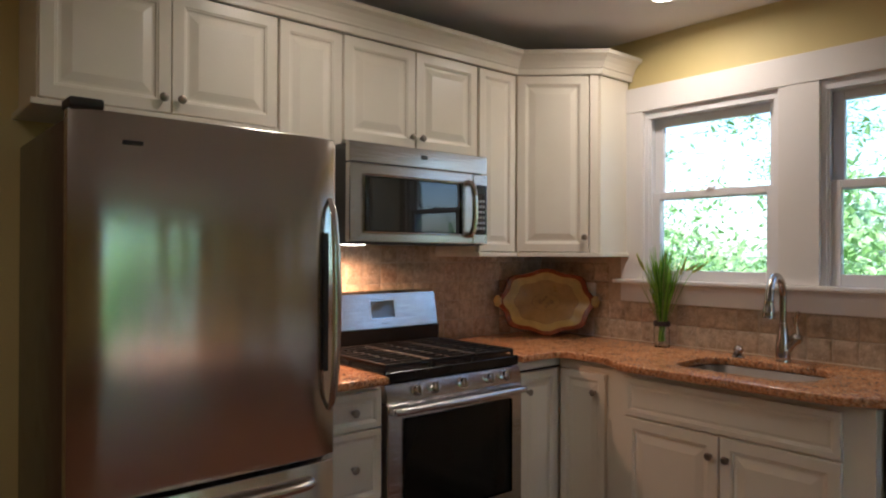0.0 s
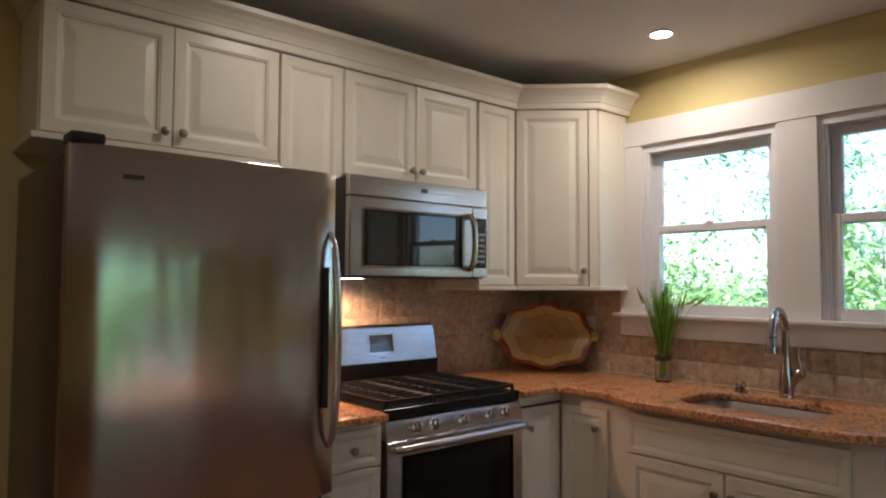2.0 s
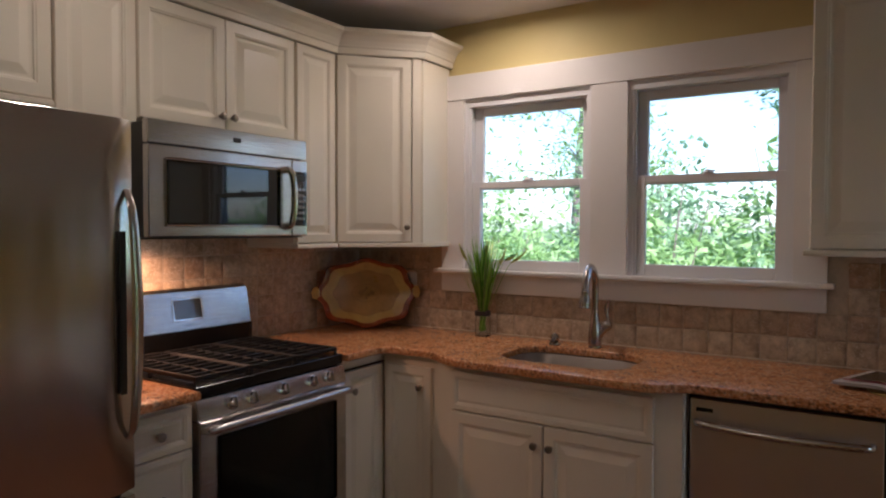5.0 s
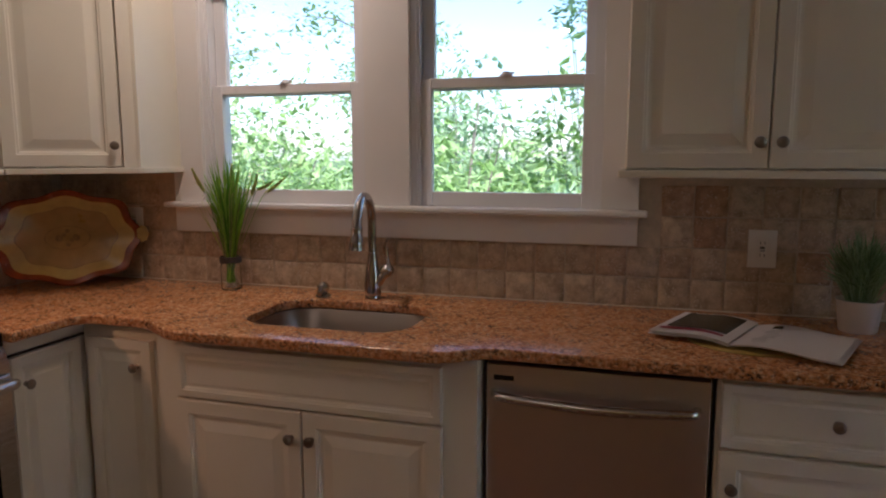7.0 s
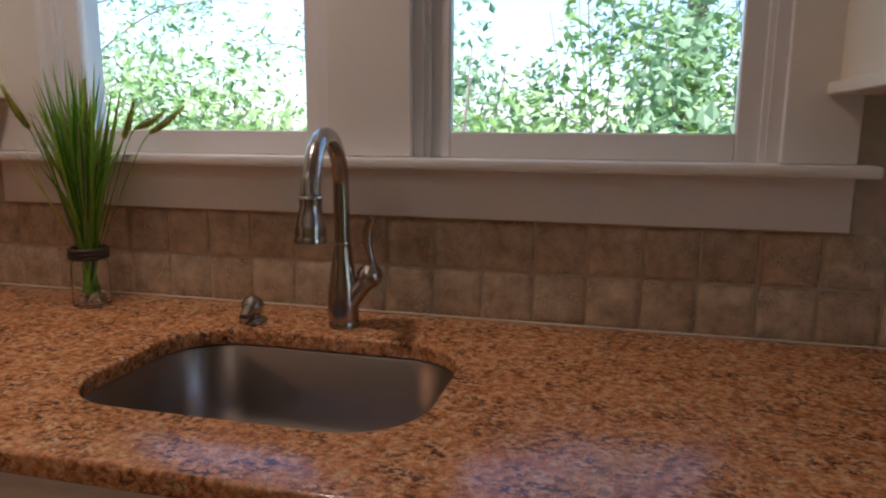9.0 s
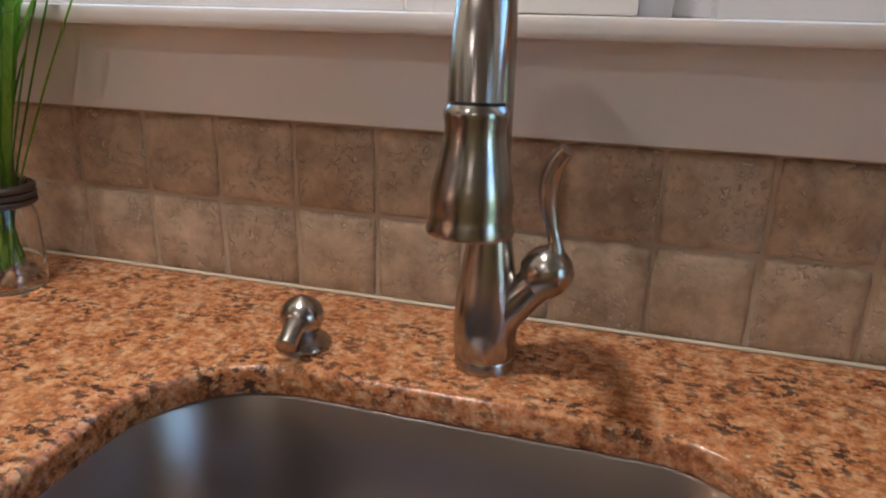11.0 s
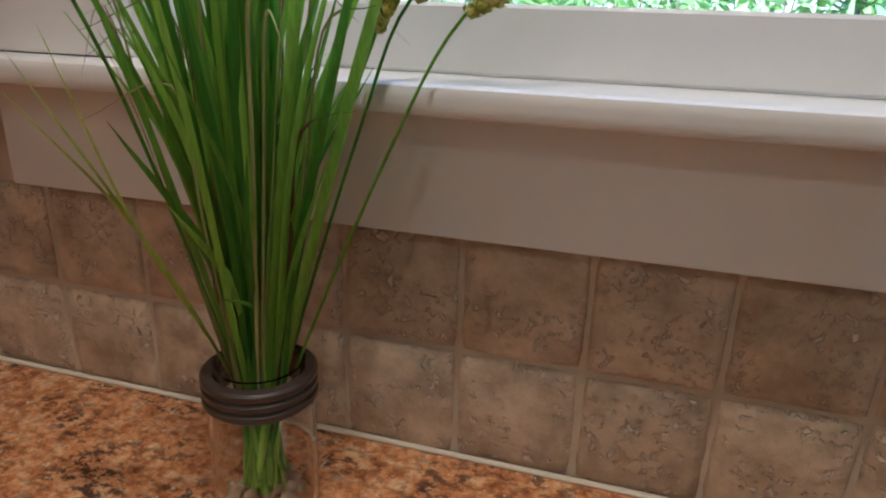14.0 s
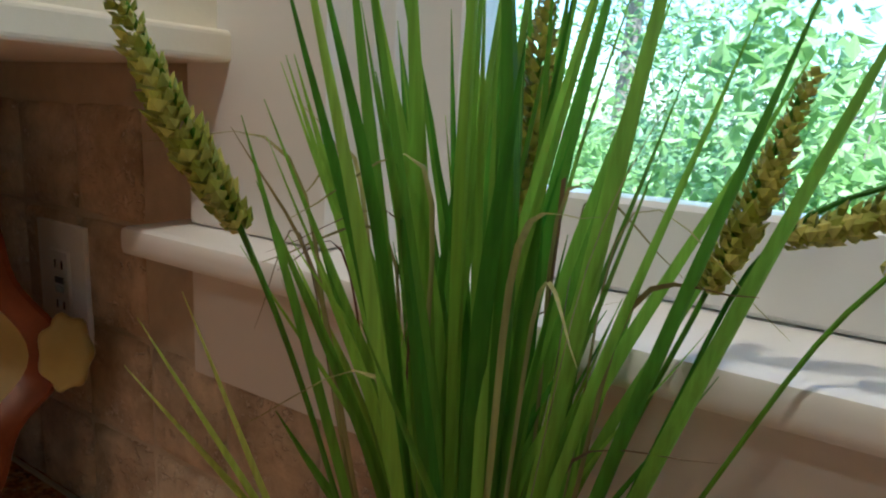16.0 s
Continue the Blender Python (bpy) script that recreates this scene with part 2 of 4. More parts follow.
def lathe(profile, seg=28, m=None):
    """Turns (radius, height) pairs about z."""
    bm = bmesh.new()
    rings = []
    for r, z in profile:
        if r < 1e-5:
            rings.append([bm.verts.new((0, 0, z))])
        else:
            rings.append([bm.verts.new((r * math.cos(2 * math.pi * k / seg), r * math.sin(2 * math.pi * k / seg), z)) for k in range(seg)])
    for a, b in zip(rings, rings[1:]):
        for k in range(seg):
            j = (k + 1) % seg
            ids = [a[k % len(a)], a[j % len(a)], b[j % len(b)], b[k % len(b)]]
            uniq = list(dict.fromkeys(ids))
            if len(uniq) > 2:
                bm.faces.new(uniq)
    if m is not None:
        bmesh.ops.transform(bm, matrix=m, verts=bm.verts)
    return bm


def tube(path, radii, seg=14, flat=1.0):
    """A closed tube along a path; radii is one number or one a point."""
    bm = bmesh.new()
    pts = [Vector(p) for p in path]
    rs = radii if isinstance(radii, (list, tuple)) else [radii] * len(pts)
    rings, side = [], None
    for i, p in enumerate(pts):
        d = (pts[min(i + 1, len(pts) - 1)] - pts[max(i - 1, 0)]).normalized()
        if side is None:
            side = d.cross(Vector((0, 0, 1)) if abs(d.z) < 0.9 else Vector((0, 1, 0))).normalized()
        side = (side - d * side.dot(d)).normalized()
        up = d.cross(side)
        rings.append([bm.verts.new(p + (side * math.cos(a) + up * math.sin(a) * flat) * rs[i]) for a in [2 * math.pi * k / seg for k in range(seg)]])
    for a, b in zip(rings, rings[1:]):
        for k in range(seg):
            bm.faces.new((a[k], a[(k + 1) % seg], b[(k + 1) % seg], b[k]))
    bm.faces.new(rings[0][::-1])
    bm.faces.new(rings[-1])
    return bm


def smooth_path(points, steps=8):
    """Catmull-Rom curve through the points."""
    p = [Vector(q) for q in points]
    p = [p[0] * 2 - p[1]] + p + [p[-1] * 2 - p[-2]]
    out = []
    for i in range(1, len(p) - 2):
        for k in range(steps):
            t = k / steps
            out.append(0.5 * (2 * p[i] + (p[i + 1] - p[i - 1]) * t + (2 * p[i - 1] - 5 * p[i] + 4 * p[i + 1] - p[i + 2]) * t * t + (3 * p[i] - p[i - 1] - 3 * p[i + 1] + p[i + 2]) * t ** 3))
    return out + [p[-2]]


def prism(outline, z0, z1, bevel=0.0, hole=None, seg=3):
    """An upright slab over a plan outline, with an optional hole."""
    bm = bmesh.new()
    loops = []
    for pts in [outline] + ([hole] if hole else []):
        vs = [bm.verts.new((x, y, z1)) for x, y in pts]
        loops.append([bm.edges.new((vs[i], vs[(i + 1) % len(vs)])) for i in range(len(vs))])
    bmesh.ops.triangle_fill(bm, use_beauty=True, use_dissolve=False, edges=[e for lp in loops for e in lp])
    rims = [e for e in bm.edges if e.is_boundary]
    ext = bmesh.ops.extrude_face_region(bm, geom=bm.faces[:])
    bmesh.ops.translate(bm, vec=(0, 0, z0 - z1), verts=[g for g in ext["geom"] if isinstance(g, bmesh.types.BMVert)])
    bmesh.ops.recalc_face_normals(bm, faces=bm.faces)
    if bevel:
        sharp = [e for e in bm.edges if len(e.link_faces) == 2 and abs(e.verts[0].co.z - e.verts[1].co.z) < 1e-6 and e.calc_face_angle() > 1.0]
        bmesh.ops.bevel(bm, geom=sharp, offset=bevel, segments=seg, profile=0.5, affect="EDGES")
    return bm


def rounded_rect(x0, x1, y0, y1, r, n=8):
    pts = []
    for cx, cy, a0 in ((x1 - r, y1 - r, 0), (x0 + r, y1 - r, 90), (x0 + r, y0 + r, 180), (x1 - r, y0 + r, 270)):
        pts += [(cx + r * math.cos(radians(a0 + 90 * k / n)), cy + r * math.sin(radians(a0 + 90 * k / n))) for k in range(n + 1)]
    return pts


def extrude_profile(profile, path):
    """Sweeps a (out, up) profile along plan points; each path item is (x, y, nx, ny): the point and its outward mitre."""
    bm = bmesh.new()
    rings = [[bm.verts.new((x + nx * o, y + ny * o, u)) for o, u in profile] for x, y, nx, ny in path]
    k = len(profile)
    for a, b in zip(rings, rings[1:]):
        for i in range(k):
            bm.faces.new((a[i], a[(i + 1) % k], b[(i + 1) % k], b[i]))
    bm.faces.new(rings[0][::-1])
    bm.faces.new(rings[-1])
    return bm


RAISED = [(0, 0.0), (0, 0.015), (0.003, 0.019), (0.042, 0.019), (0.045, 0.0165), (0.050, 0.0155), (0.053, 0.010), (0.058, 0.009), (0.064, 0.009), (0.094, 0.0165), (0.097, 0.0165)]
SLAB = [(0, 0.0), (0, 0.015), (0.003, 0.019), (0.022, 0.019), (0.025, 0.0165), (0.029, 0.0155), (0.032, 0.011), (0.037, 0.0105), (0.044, 0.013)]


def panel(w, h, profile, k=1.0):
    """A raised-panel front: rings stepping in from the edge; front towards -y, corner at the origin."""
    bm = bmesh.new()
    rings = []
    for inset, d in profile:
        i = min(inset * k, min(w, h) / 2 - 0.004)
        rings.append([bm.verts.new(c) for c in ((i, -d, i), (w - i, -d, i), (w - i, -d, h - i), (i, -d, h - i))])
    for a, b in zip(rings, rings[1:]):
        for j in range(4):
            bm.faces.new((a[j], a[(j + 1) % 4], b[(j + 1) % 4], b[j]))
    bm.faces.new(rings[-1])
    bm.faces.new(rings[0][::-1])
    return bm


def knob_mesh():
    return lathe([(0, -0.0), (0.0085, 0.0), (0.0085, 0.002), (0.005, 0.004), (0.0045, 0.011), (0.008, 0.014), (0.0135, 0.017), (0.0155, 0.021), (0.0145, 0.0245), (0.010, 0.027), (0.0085, 0.0272), (0.0075, 0.0285), (0, 0.0295)], 20, pose(0, 0, 0, 90))


def front(unit, name, x, z, w, h, knobs=(), profile=RAISED, k=1.0, depth=0.0, y=0.0, label=""):
    d = part(name, panel(w, h, profile, k), CREAM, unit, label, m=pose(x, y, z))
    for kx, kz in knobs:
        part("knob", knob_mesh(), KNOB, d, "round aged pewter knob", True, pose(kx, -0.018, kz))
    return d


# ---- the room ----
NY, EX, WX, SY = 2.895, 3.21, -1.5, -2.3       # faces of the north, east, west and south walls
WIN = [(1.475, 2.175), (0.630, 1.315)]         # window openings along the east wall
WZ0, WZ1 = 1.225, 2.125


def structure(name, bm, mat, label=""):
    return tagged(part(name, bm, mat), label, "", "", "structure")


structure("floor", box(WX - 0.2, EX + 0.2, SY - 0.2, NY + 0.2, -0.06, 0), FLOORWOOD, "warm oak plank kitchen floor")
structure("ceiling", box(WX - 0.2, EX + 0.2, SY - 0.2, NY + 0.2, CEIL, CEIL + 0.1), CEILING, "matt off-white painted ceiling")
T = 0.14
bm = box(EX, EX + T, WIN[0][1], NY + T, 0, CEIL)
box(EX, EX + T, WIN[1][1], WIN[0][0], 0, CEIL, bm=bm)
box(EX, EX + T, SY - T, WIN[1][0], 0, CEIL, bm=bm)
for a, b in WIN:
    box(EX, EX + T, a, b, 0, WZ0, bm=bm)
    box(EX, EX + T, a, b, WZ1, CEIL, bm=bm)
structure("wall_east", bm, YELLOW, "pale yellow painted kitchen wall with two windows")
DX0, DX1, DZ = -0.50, 0.31, 2.0
bm = box(DX1, EX, NY, NY + T, 0, CEIL)
box(WX - T, DX0, NY, NY + T, 0, CEIL, bm=bm)
box(DX0, DX1, NY, NY + T, DZ, CEIL, bm=bm)
structure("wall_north", bm, YELLOW, "pale yellow painted wall behind the cabinets")
GX0, GX1, GZ0, GZ1 = 0.92, 2.24, 0.04, 2.46
bm = box(WX - T, GX0, SY - T, SY, 0, CEIL)
box(GX1, EX, SY - T, SY, 0, CEIL, bm=bm)
box(GX0, GX1, SY - T, SY, 0, GZ0, bm=bm)
box(GX0, GX1, SY - T, SY, GZ1, CEIL, bm=bm)
structure("wall_south", bm, YELLOW, "pale yellow painted wall with a glass patio door")
# unseen eaves, added to limit daylight at the windows and patio door
structure("shading_eaves", join(box(WX - 0.6, 3.55, SY - 0.75, SY - T - 0.001, CEIL - 0.02, CEIL + 0.12), box(EX + T + 0.001, 3.55, SY - T, NY + 0.8, CEIL - 0.02, CEIL + 0.12)), WHITE, "white painted eaves, unseen, added to limit incoming daylight")
structure("wall_west", box(WX - T, WX, SY, NY, 0, CEIL), YELLOW, "pale yellow painted wall")

# stained door in the north wall
door = thing("door_1", pose(0, 0, 0), "stained brown wooden door with matching casing", "door")
door["kind"] = "structure"
part("door_leaf", box(DX0 + 0.02, DX1 - 0.02, NY + 0.03, NY + 0.07, 0.01, DZ - 0.02, 0.003), DOORWOOD, door)
bm = box(DX1 - 0.012, DX1 + 0.075, NY - 0.02, NY - 0.001, 0, DZ + 0.05, 0.004)
part("casing", bm, DOORWOOD, door)
part("casing", box(DX0 - 0.075, DX0 + 0.012, NY - 0.02, NY - 0.001, 0, DZ + 0.05, 0.004), DOORWOOD, door)
part("head_casing", box(DX0 + 0.012, DX1 - 0.012, NY - 0.02, NY - 0.001, DZ - 0.012, DZ + 0.05, 0.004), DOORWOOD, door)


# ---- windows ----
def window(name, y0, y1):
    """A double-hung window in the east wall, lower sash inside."""
    w = thing(name, pose(0, 0, 0), "white double-hung window with clear glass, closed", "window", "pair of windows over the sink")
    w["kind"] = "structure"
    j = 0.028
    for a, b in ((y0, y0 + j), (y1 - j, y1)):
        part("jamb", box(EX - 0.012, EX + T, a, b, WZ0, WZ1), VINYL, w)
        part("stop", box(EX - 0.004, EX + 0.013, a + (0.004 if a == y0 else -0.010), b + (0.010 if a == y0 else -0.004), WZ0 + 0.012, WZ1 - 0.014, 0.002), VINYL, w)
    part("head_jamb", box(EX - 0.012, EX + T, y0 + j, y1 - j, WZ1 - 0.05, WZ1), VINYL, w)
    part("inner_sill", box(EX - 0.012, EX + T, y0 + j, y1 - j, WZ0, WZ0 + 0.012), VINYL, w)
    a, b = y0 + j + 0.002, y1 - j - 0.002
    for sash_name, xc, z0, z1, st, rb, rt in (("lower_sash", EX + 0.030, WZ0 + 0.013, 1.690, 0.046, 0.052, 0.036), ("upper_sash", EX + 0.066, 1.650, WZ1 - 0.051, 0.046, 0.036, 0.042)):
        bm = bmesh.new()
        x0, x1 = xc - 0.016, xc + 0.016
        box(x0, x1, a, a + st, z0, z1, 0.003, 1, bm)
        box(x0, x1, b - st, b, z0, z1, 0.003, 1, bm)
        box(x0 + 0.001, x1 - 0.001, a + st, b - st, z0, z0 + rb, 0.003, 1, bm)
        box(x0 + 0.001, x1 - 0.001, a + st, b - st, z1 - rt, z1, 0.003, 1, bm)
        s = part(sash_name, bm, VINYL, w)
        g = part("pane", box(xc - 0.002, xc + 0.002, a + st - 0.004, b - st + 0.004, z0 + rb - 0.004, z1 - rt + 0.004), GLASS, s)
        g.visible_shadow = False
        if sash_name == "lower_sash":
            yc = (a + b) / 2
            lock = lathe([(0, 0), (0.024, 0), (0.024, 0.006), (0.017, 0.009), (0.014, 0.016), (0, 0.018)], 20)
            box(-0.006, 0.006, -0.03, 0.012, 0.008, 0.015, 0.002, 1, lock)
            part("sash_lock", lock, VINYL, s, "", True, pose(xc - 0.002, yc, z1))
    return w


for k, (a, b) in enumerate(WIN):
    window("window_%d" % (k + 1), a, b)

CY0, CY1 = 0.516, 2.305                        # ends of the window surround
CX = 3.180
trim = thing("trim", pose(0, 0, 0), "white painted wooden casing around the two windows", "window trim")
trim["kind"] = "structure"
ZS = 1.240
for nm, a, b in (("casing", WIN[0][1] - 0.006, CY1), ("casing", WIN[1][1] - 0.006, WIN[0][0] + 0.006), ("casing", CY0, WIN[1][0] + 0.006)):
    part(nm, box(CX, EX - 0.001, a, b, ZS, 2.115, 0.003), WHITE, trim)
part("head_casing", box(CX - 0.004, EX - 0.001, CY0 - 0.004, CY1 + 0.004, 2.116, 2.245, 0.003), WHITE, trim)
bm = box(3.138, EX + 0.010, CY0 - 0.028, CY1 + 0.026, ZS - 0.022, ZS - 0.001, 0.009, 4)
part("stool", bm, WHITE, trim, "", True)
part("apron", box(CX, EX - 0.001, CY0, CY1, 1.1215, ZS - 0.023, 0.003), WHITE, trim)

# glass patio door, seen in the polished steel
sw = thing("door_2", pose(0, 0, 0), "white-framed glass patio door facing the garden, closed", "door")
sw["kind"] = "structure"
for a, b, c, d in ((GX0, GX0 + 0.06, GZ0, GZ1), (GX1 - 0.06, GX1, GZ0, GZ1), (1.95, 2.04, GZ0 + 0.06, GZ1 - 0.06), (GX0 + 0.06, GX1 - 0.06, GZ0, GZ0 + 0.06), (GX0 + 0.06, GX1 - 0.06, GZ1 - 0.06, GZ1)):
    part("frame_bar", box(a, b, SY - 0.10, SY - 0.04, c, d, 0.003, 1), VINYL, sw)
for a, b in ((GX0 + 0.06, 1.95), (2.04, GX1 - 0.06)):
    g = part("pane", box(a, b, SY - 0.075, SY - 0.070, GZ0 + 0.06, GZ1 - 0.06), GLASS, sw)
    g.visible_shadow = False

# recessed downlights; the third is unseen, added as fill
for lx, ly, watts in DOWNLIGHTS:
    dl = thing("downlight", pose(lx, ly, CEIL), "round recessed ceiling light with white trim, lit", "ceiling light", "recessed ceiling lights")
    part("trim_ring", lathe([(0.046, -0.001), (0.061, -0.001), (0.064, -0.003), (0.060, -0.006), (0.051, -0.008), (0.046, -0.006)], 36), WHITE, dl, "", True)
    part("diffuser", lathe([(0, -0.004), (0.046, -0.004), (0.046, -0.001), (0, -0.001)], 36), GLOW, dl)


# ---- cabinets ----
def wall_cabinet(m, w, h, depth, doors, label, group="wall cabinets", rail=True, rail_left=0.0, rail_right=0.0):
    """doors: (x, width, knob x or None, knob z)."""
    u = thing("wall_cabinet", m, label, "cabinet", group)
    part("body", box(0, w, 0.0, depth, 0, h, 0.0015, 1), CREAM, u)
    for x, dw, kx, kz in doors:
        front(u, "door", x, 0.004, dw, h - 0.008, [(kx, kz)] if kx is not None else [], k=min(1.0, dw / 0.30), y=-0.001)
    if rail:
        part("light_rail", box(-rail_left, w + rail_right, -0.030, depth - 0.001, -0.022, -0.001, 0.006, 3), CREAM, u)
    return u


UF, UZ, UT = 2.577, 1.378, 2.287               # carcase front, underside, top of the north wall cabinets
UD = NY - UF - 0.012
wall_cabinet(pose(0.494, UF, 1.853), 0.810, UT - 1.853, NY - UF - 0.002, [(0.004, 0.402, 0.372, 0.05), (0.408, 0.398, 0.03, 0.05)], "cream raised-panel double-door cabinet above the refrigerator", rail_left=0.02)
wall_cabinet(pose(1.306, UF, UZ), 0.290, UT - UZ, UD, [(0.005, 0.280, None, 0)], "narrow cream raised-panel cabinet beside the microwave")
wall_cabinet(pose(1.598, UF, 1.838), 0.765, UT - 1.838, NY - UF - 0.002, [(0.004, 0.376, 0.350, 0.05), (0.384, 0.377, 0.027, 0.05)], "cream raised-panel double-door cabinet above the microwave", rail=False)
wall_cabinet(pose(2.365, UF, UZ), 0.272, UT - UZ, UD, [(0.010, 0.252, None, 0)], "narrow cream raised-panel cabinet beside the corner", rail_left=0.0)

# diagonal corner cabinet
A, B = Vector((2.642, UF)), Vector((2.952, 2.290))
corner = thing("corner_cabinet", pose(0, 0, 0), "cream diagonal corner wall cabinet with one raised-panel door", "cabinet", "wall cabinets")
SIDE_Y = 2.270
part("body", prism([(A.x, A.y), (B.x, B.y), (B.x + 0.004, SIDE_Y), (EX - 0.014, SIDE_Y), (EX - 0.014, NY - 0.014), (A.x, NY - 0.014)], UZ, UT), CREAM, corner)
ang = math.degrees(math.atan2(B.y - A.y, B.x - A.x))
L = (B - A).length
d = front(corner, "door", 0, 0, L - 0.058, UT - UZ - 0.006, [(L - 0.058 - 0.024, 0.075)], y=-0.001)
d.matrix_basis = pose(A.x, A.y, UZ + 0.003, 0, 0, ang) @ pose(0.012, -0.001, 0)
st = part("corner_stile", box(L - 0.040, L + 0.002, -0.020, 0.006, 0, UT - UZ, 0.002), CREAM, corner, m=pose(A.x, A.y, UZ, 0, 0, ang))
part("light_rail", prism([(A.x + 0.002, A.y - 0.028), (B.x - 0.014, B.y - 0.028), (B.x + 0.002, SIDE_Y - 0.014), (EX - 0.015, SIDE_Y - 0.014), (EX - 0.015, NY - 0.015), (A.x + 0.002, NY - 0.015)], UZ - 0.022, UZ - 0.001, 0.004), CREAM, corner)

# frieze and crown along the wall cabinets, mitred round the corner
CROWN = [(0, 0.0), (0.010, 0.0), (0.014, 0.004), (0.016, 0.030), (0.022, 0.034), (0.024, 0.042), (0.034, 0.062), (0.052, 0.082), (0.066, 0.090), (0.072, 0.094), (0.074, 0.112), (0.0, 0.112)]
nd = Vector((math.sin(radians(ang)), -math.cos(radians(ang))))
def mitre(a, b):
    s = a + b
    return s / s.dot(a)
n1, n3 = Vector((0, -1)), Vector((0, -1))
left = Vector((-1, 0))
c0 = mitre(left, n1)
c1 = mitre(n1, nd)
c2 = mitre(nd, n3)
crown = extrude_profile([(o, UT + 0.001 + u) for o, u in CROWN], [(0.494, NY - 0.004, left.x, left.y), (0.494, UF - 0.016, c0.x, c0.y), (A.x, A.y - 0.016, c1.x, c1.y), (B.x - 0.004, SIDE_Y - 0.004, c2.x, c2.y), (EX - 0.004, SIDE_Y - 0.004, n3.x, n3.y)])
cr = part("crown_moulding", crown, CREAM)
tagged(cr, "cream painted crown moulding along the tops of the cabinets", "moulding")
tagged(part("cabinet_top", prism([(0.496, NY - 0.004), (0.496, UF - 0.012), (A.x, A.y - 0.012), (B.x - 0.006, SIDE_Y), (EX - 0.005, SIDE_Y), (EX - 0.005, NY - 0.004)], UT + 0.100, UT + 0.106), CREAM, cr, ""), "")

# wall cabinets on the east wall, right of the windows
EF = 2.884
unit = wall_cabinet(pose(EF, 0.556, UZ, 0, 0, -90), 0.742, 0.93, EX - EF - 0.012, [(0.003, 0.366, 0.342, 0.07), (0.373, 0.366, 0.026, 0.07)], "cream raised-panel double-door cabinet beside the window", rail_left=0.018)
unit = wall_cabinet(pose(EF, -0.190, UZ, 0, 0, -90), 0.742, 0.93, EX - EF - 0.012, [(0.003, 0.366, 0.342, 0.07), (0.373, 0.366, 0.026, 0.07)], "cream raised-panel double-door cabinet above the potted plant")
ecrown = extrude_profile([(o, UZ + 0.931 + u) for o, u in CROWN], [(EX - 0.004, 0.556, 0, 1), (EF - 0.016, 0.556, -1, 1), (EF - 0.016, -0.934, -1, 0)])
tagged(part("crown_moulding", ecrown, CREAM), "cream painted crown moulding along the tops of the cabinets", "moulding")

# base cabinets
CT, CB = 0.914, 0.882                          # counter top and underside


def base_cabinet(m, w, depth, fronts, label, hollow=False):
    u = thing("base_cabinet", m, label, "cabinet", "base cabinets")
    if hollow:
        part("face_frame", box(0, w, 0, 0.020, 0.10, CB - 0.001), CREAM, u)
        for nm, a, b, c, d, top_z in (("side_panel", 0, 0.02, 0.0201, depth, CB - 0.001), ("side_panel", w - 0.02, w, 0.0201, depth, CB - 0.001), ("back_panel", 0.0201, w - 0.0201, depth - 0.02, depth, CB - 0.001), ("bottom_panel", 0.0201, w - 0.0201, 0.0201, depth - 0.0201, 0.12)):
            part(nm, box(a, b, c, d, 0.10, top_z), CREAM, u)
    else:
        part("body", box(0, w, 0, depth, 0.10, CB - 0.001, 0.0015, 1), CREAM, u)
    part("toe_kick", box(0.002, w - 0.002, 0.06, depth, 0, 0.099), KICK_CREAM, u)
    for nm, x, z, fw, fh, knobs, prof in fronts:
        front(u, nm, x, z, fw, fh, knobs, prof, min(1.0, fw / 0.30) if prof is RAISED else 1.0, y=-0.001)
    return u


NF = 2.262
base_cabinet(pose(1.318, NF, 0), 0.262, NY - NF - 0.003, [("drawer_front", 0.004, 0.722, 0.254, 0.138, [(0.127, 0.069)], SLAB), ("drawer_front", 0.004, 0.455, 0.254, 0.262, [(0.127, 0.131)], SLAB), ("drawer_front", 0.004, 0.120, 0.254, 0.330, [(0.127, 0.165)], SLAB)], "narrow cream three-drawer cabinet between refrigerator and range")
# corner pair of doors meeting at the inner corner
cb = thing("base_cabinet", pose(0, 0, 0), "cream corner base cabinet with two folding raised-panel doors", "cabinet", "base cabinets")
FX = 2.632
part("body", prism([(2.352, NF + 0.02), (FX + 0.02, NF + 0.02), (FX + 0.02, 1.925), (EX - 0.003, 1.925), (EX - 0.003, NY - 0.003), (2.352, NY - 0.003)], 0.10, CB - 0.001), CREAM, cb)
part("toe_kick", prism([(2.354, NF + 0.08), (FX + 0.08, NF + 0.08), (FX + 0.08, 1.93), (EX - 0.006, 1.93), (EX - 0.006, NY - 0.006), (2.354, NY - 0.006)], 0, 0.099), KICK_CREAM, cb)
# black strip in place of the shaded gap above the north door
part("gap_shade_line", box(2.356, FX + 0.012, NF + 0.012, NF + 0.019, 0.830, 0.836), RUBBER, cb)
front(cb, "door", 2.358, 0.12, 0.256, 0.708, [(0.044, 0.62)], k=0.8, y=NF + 0.019)
d = front(cb, "door", 0, 0, 0.254, 0.708, [(0.200, 0.62)], k=0.8)
d.matrix_basis = pose(FX + 0.019, NF - 0.003, 0.12, 0, 0, -90)
SX = 2.575
base_cabinet(pose(SX, 1.922, 0, 0, 0, -90), 1.012, EX - SX - 0.003, [("drawer_front", 0.070, 0.690, 0.846, 0.162, [], SLAB), ("door", 0.070, 0.120, 0.420, 0.562, [(0.390, 0.484)], RAISED), ("door", 0.496, 0.120, 0.420, 0.562, [(0.030, 0.484)], RAISED)], "cream sink base cabinet with false drawer and two doors", True)
DF = 2.640
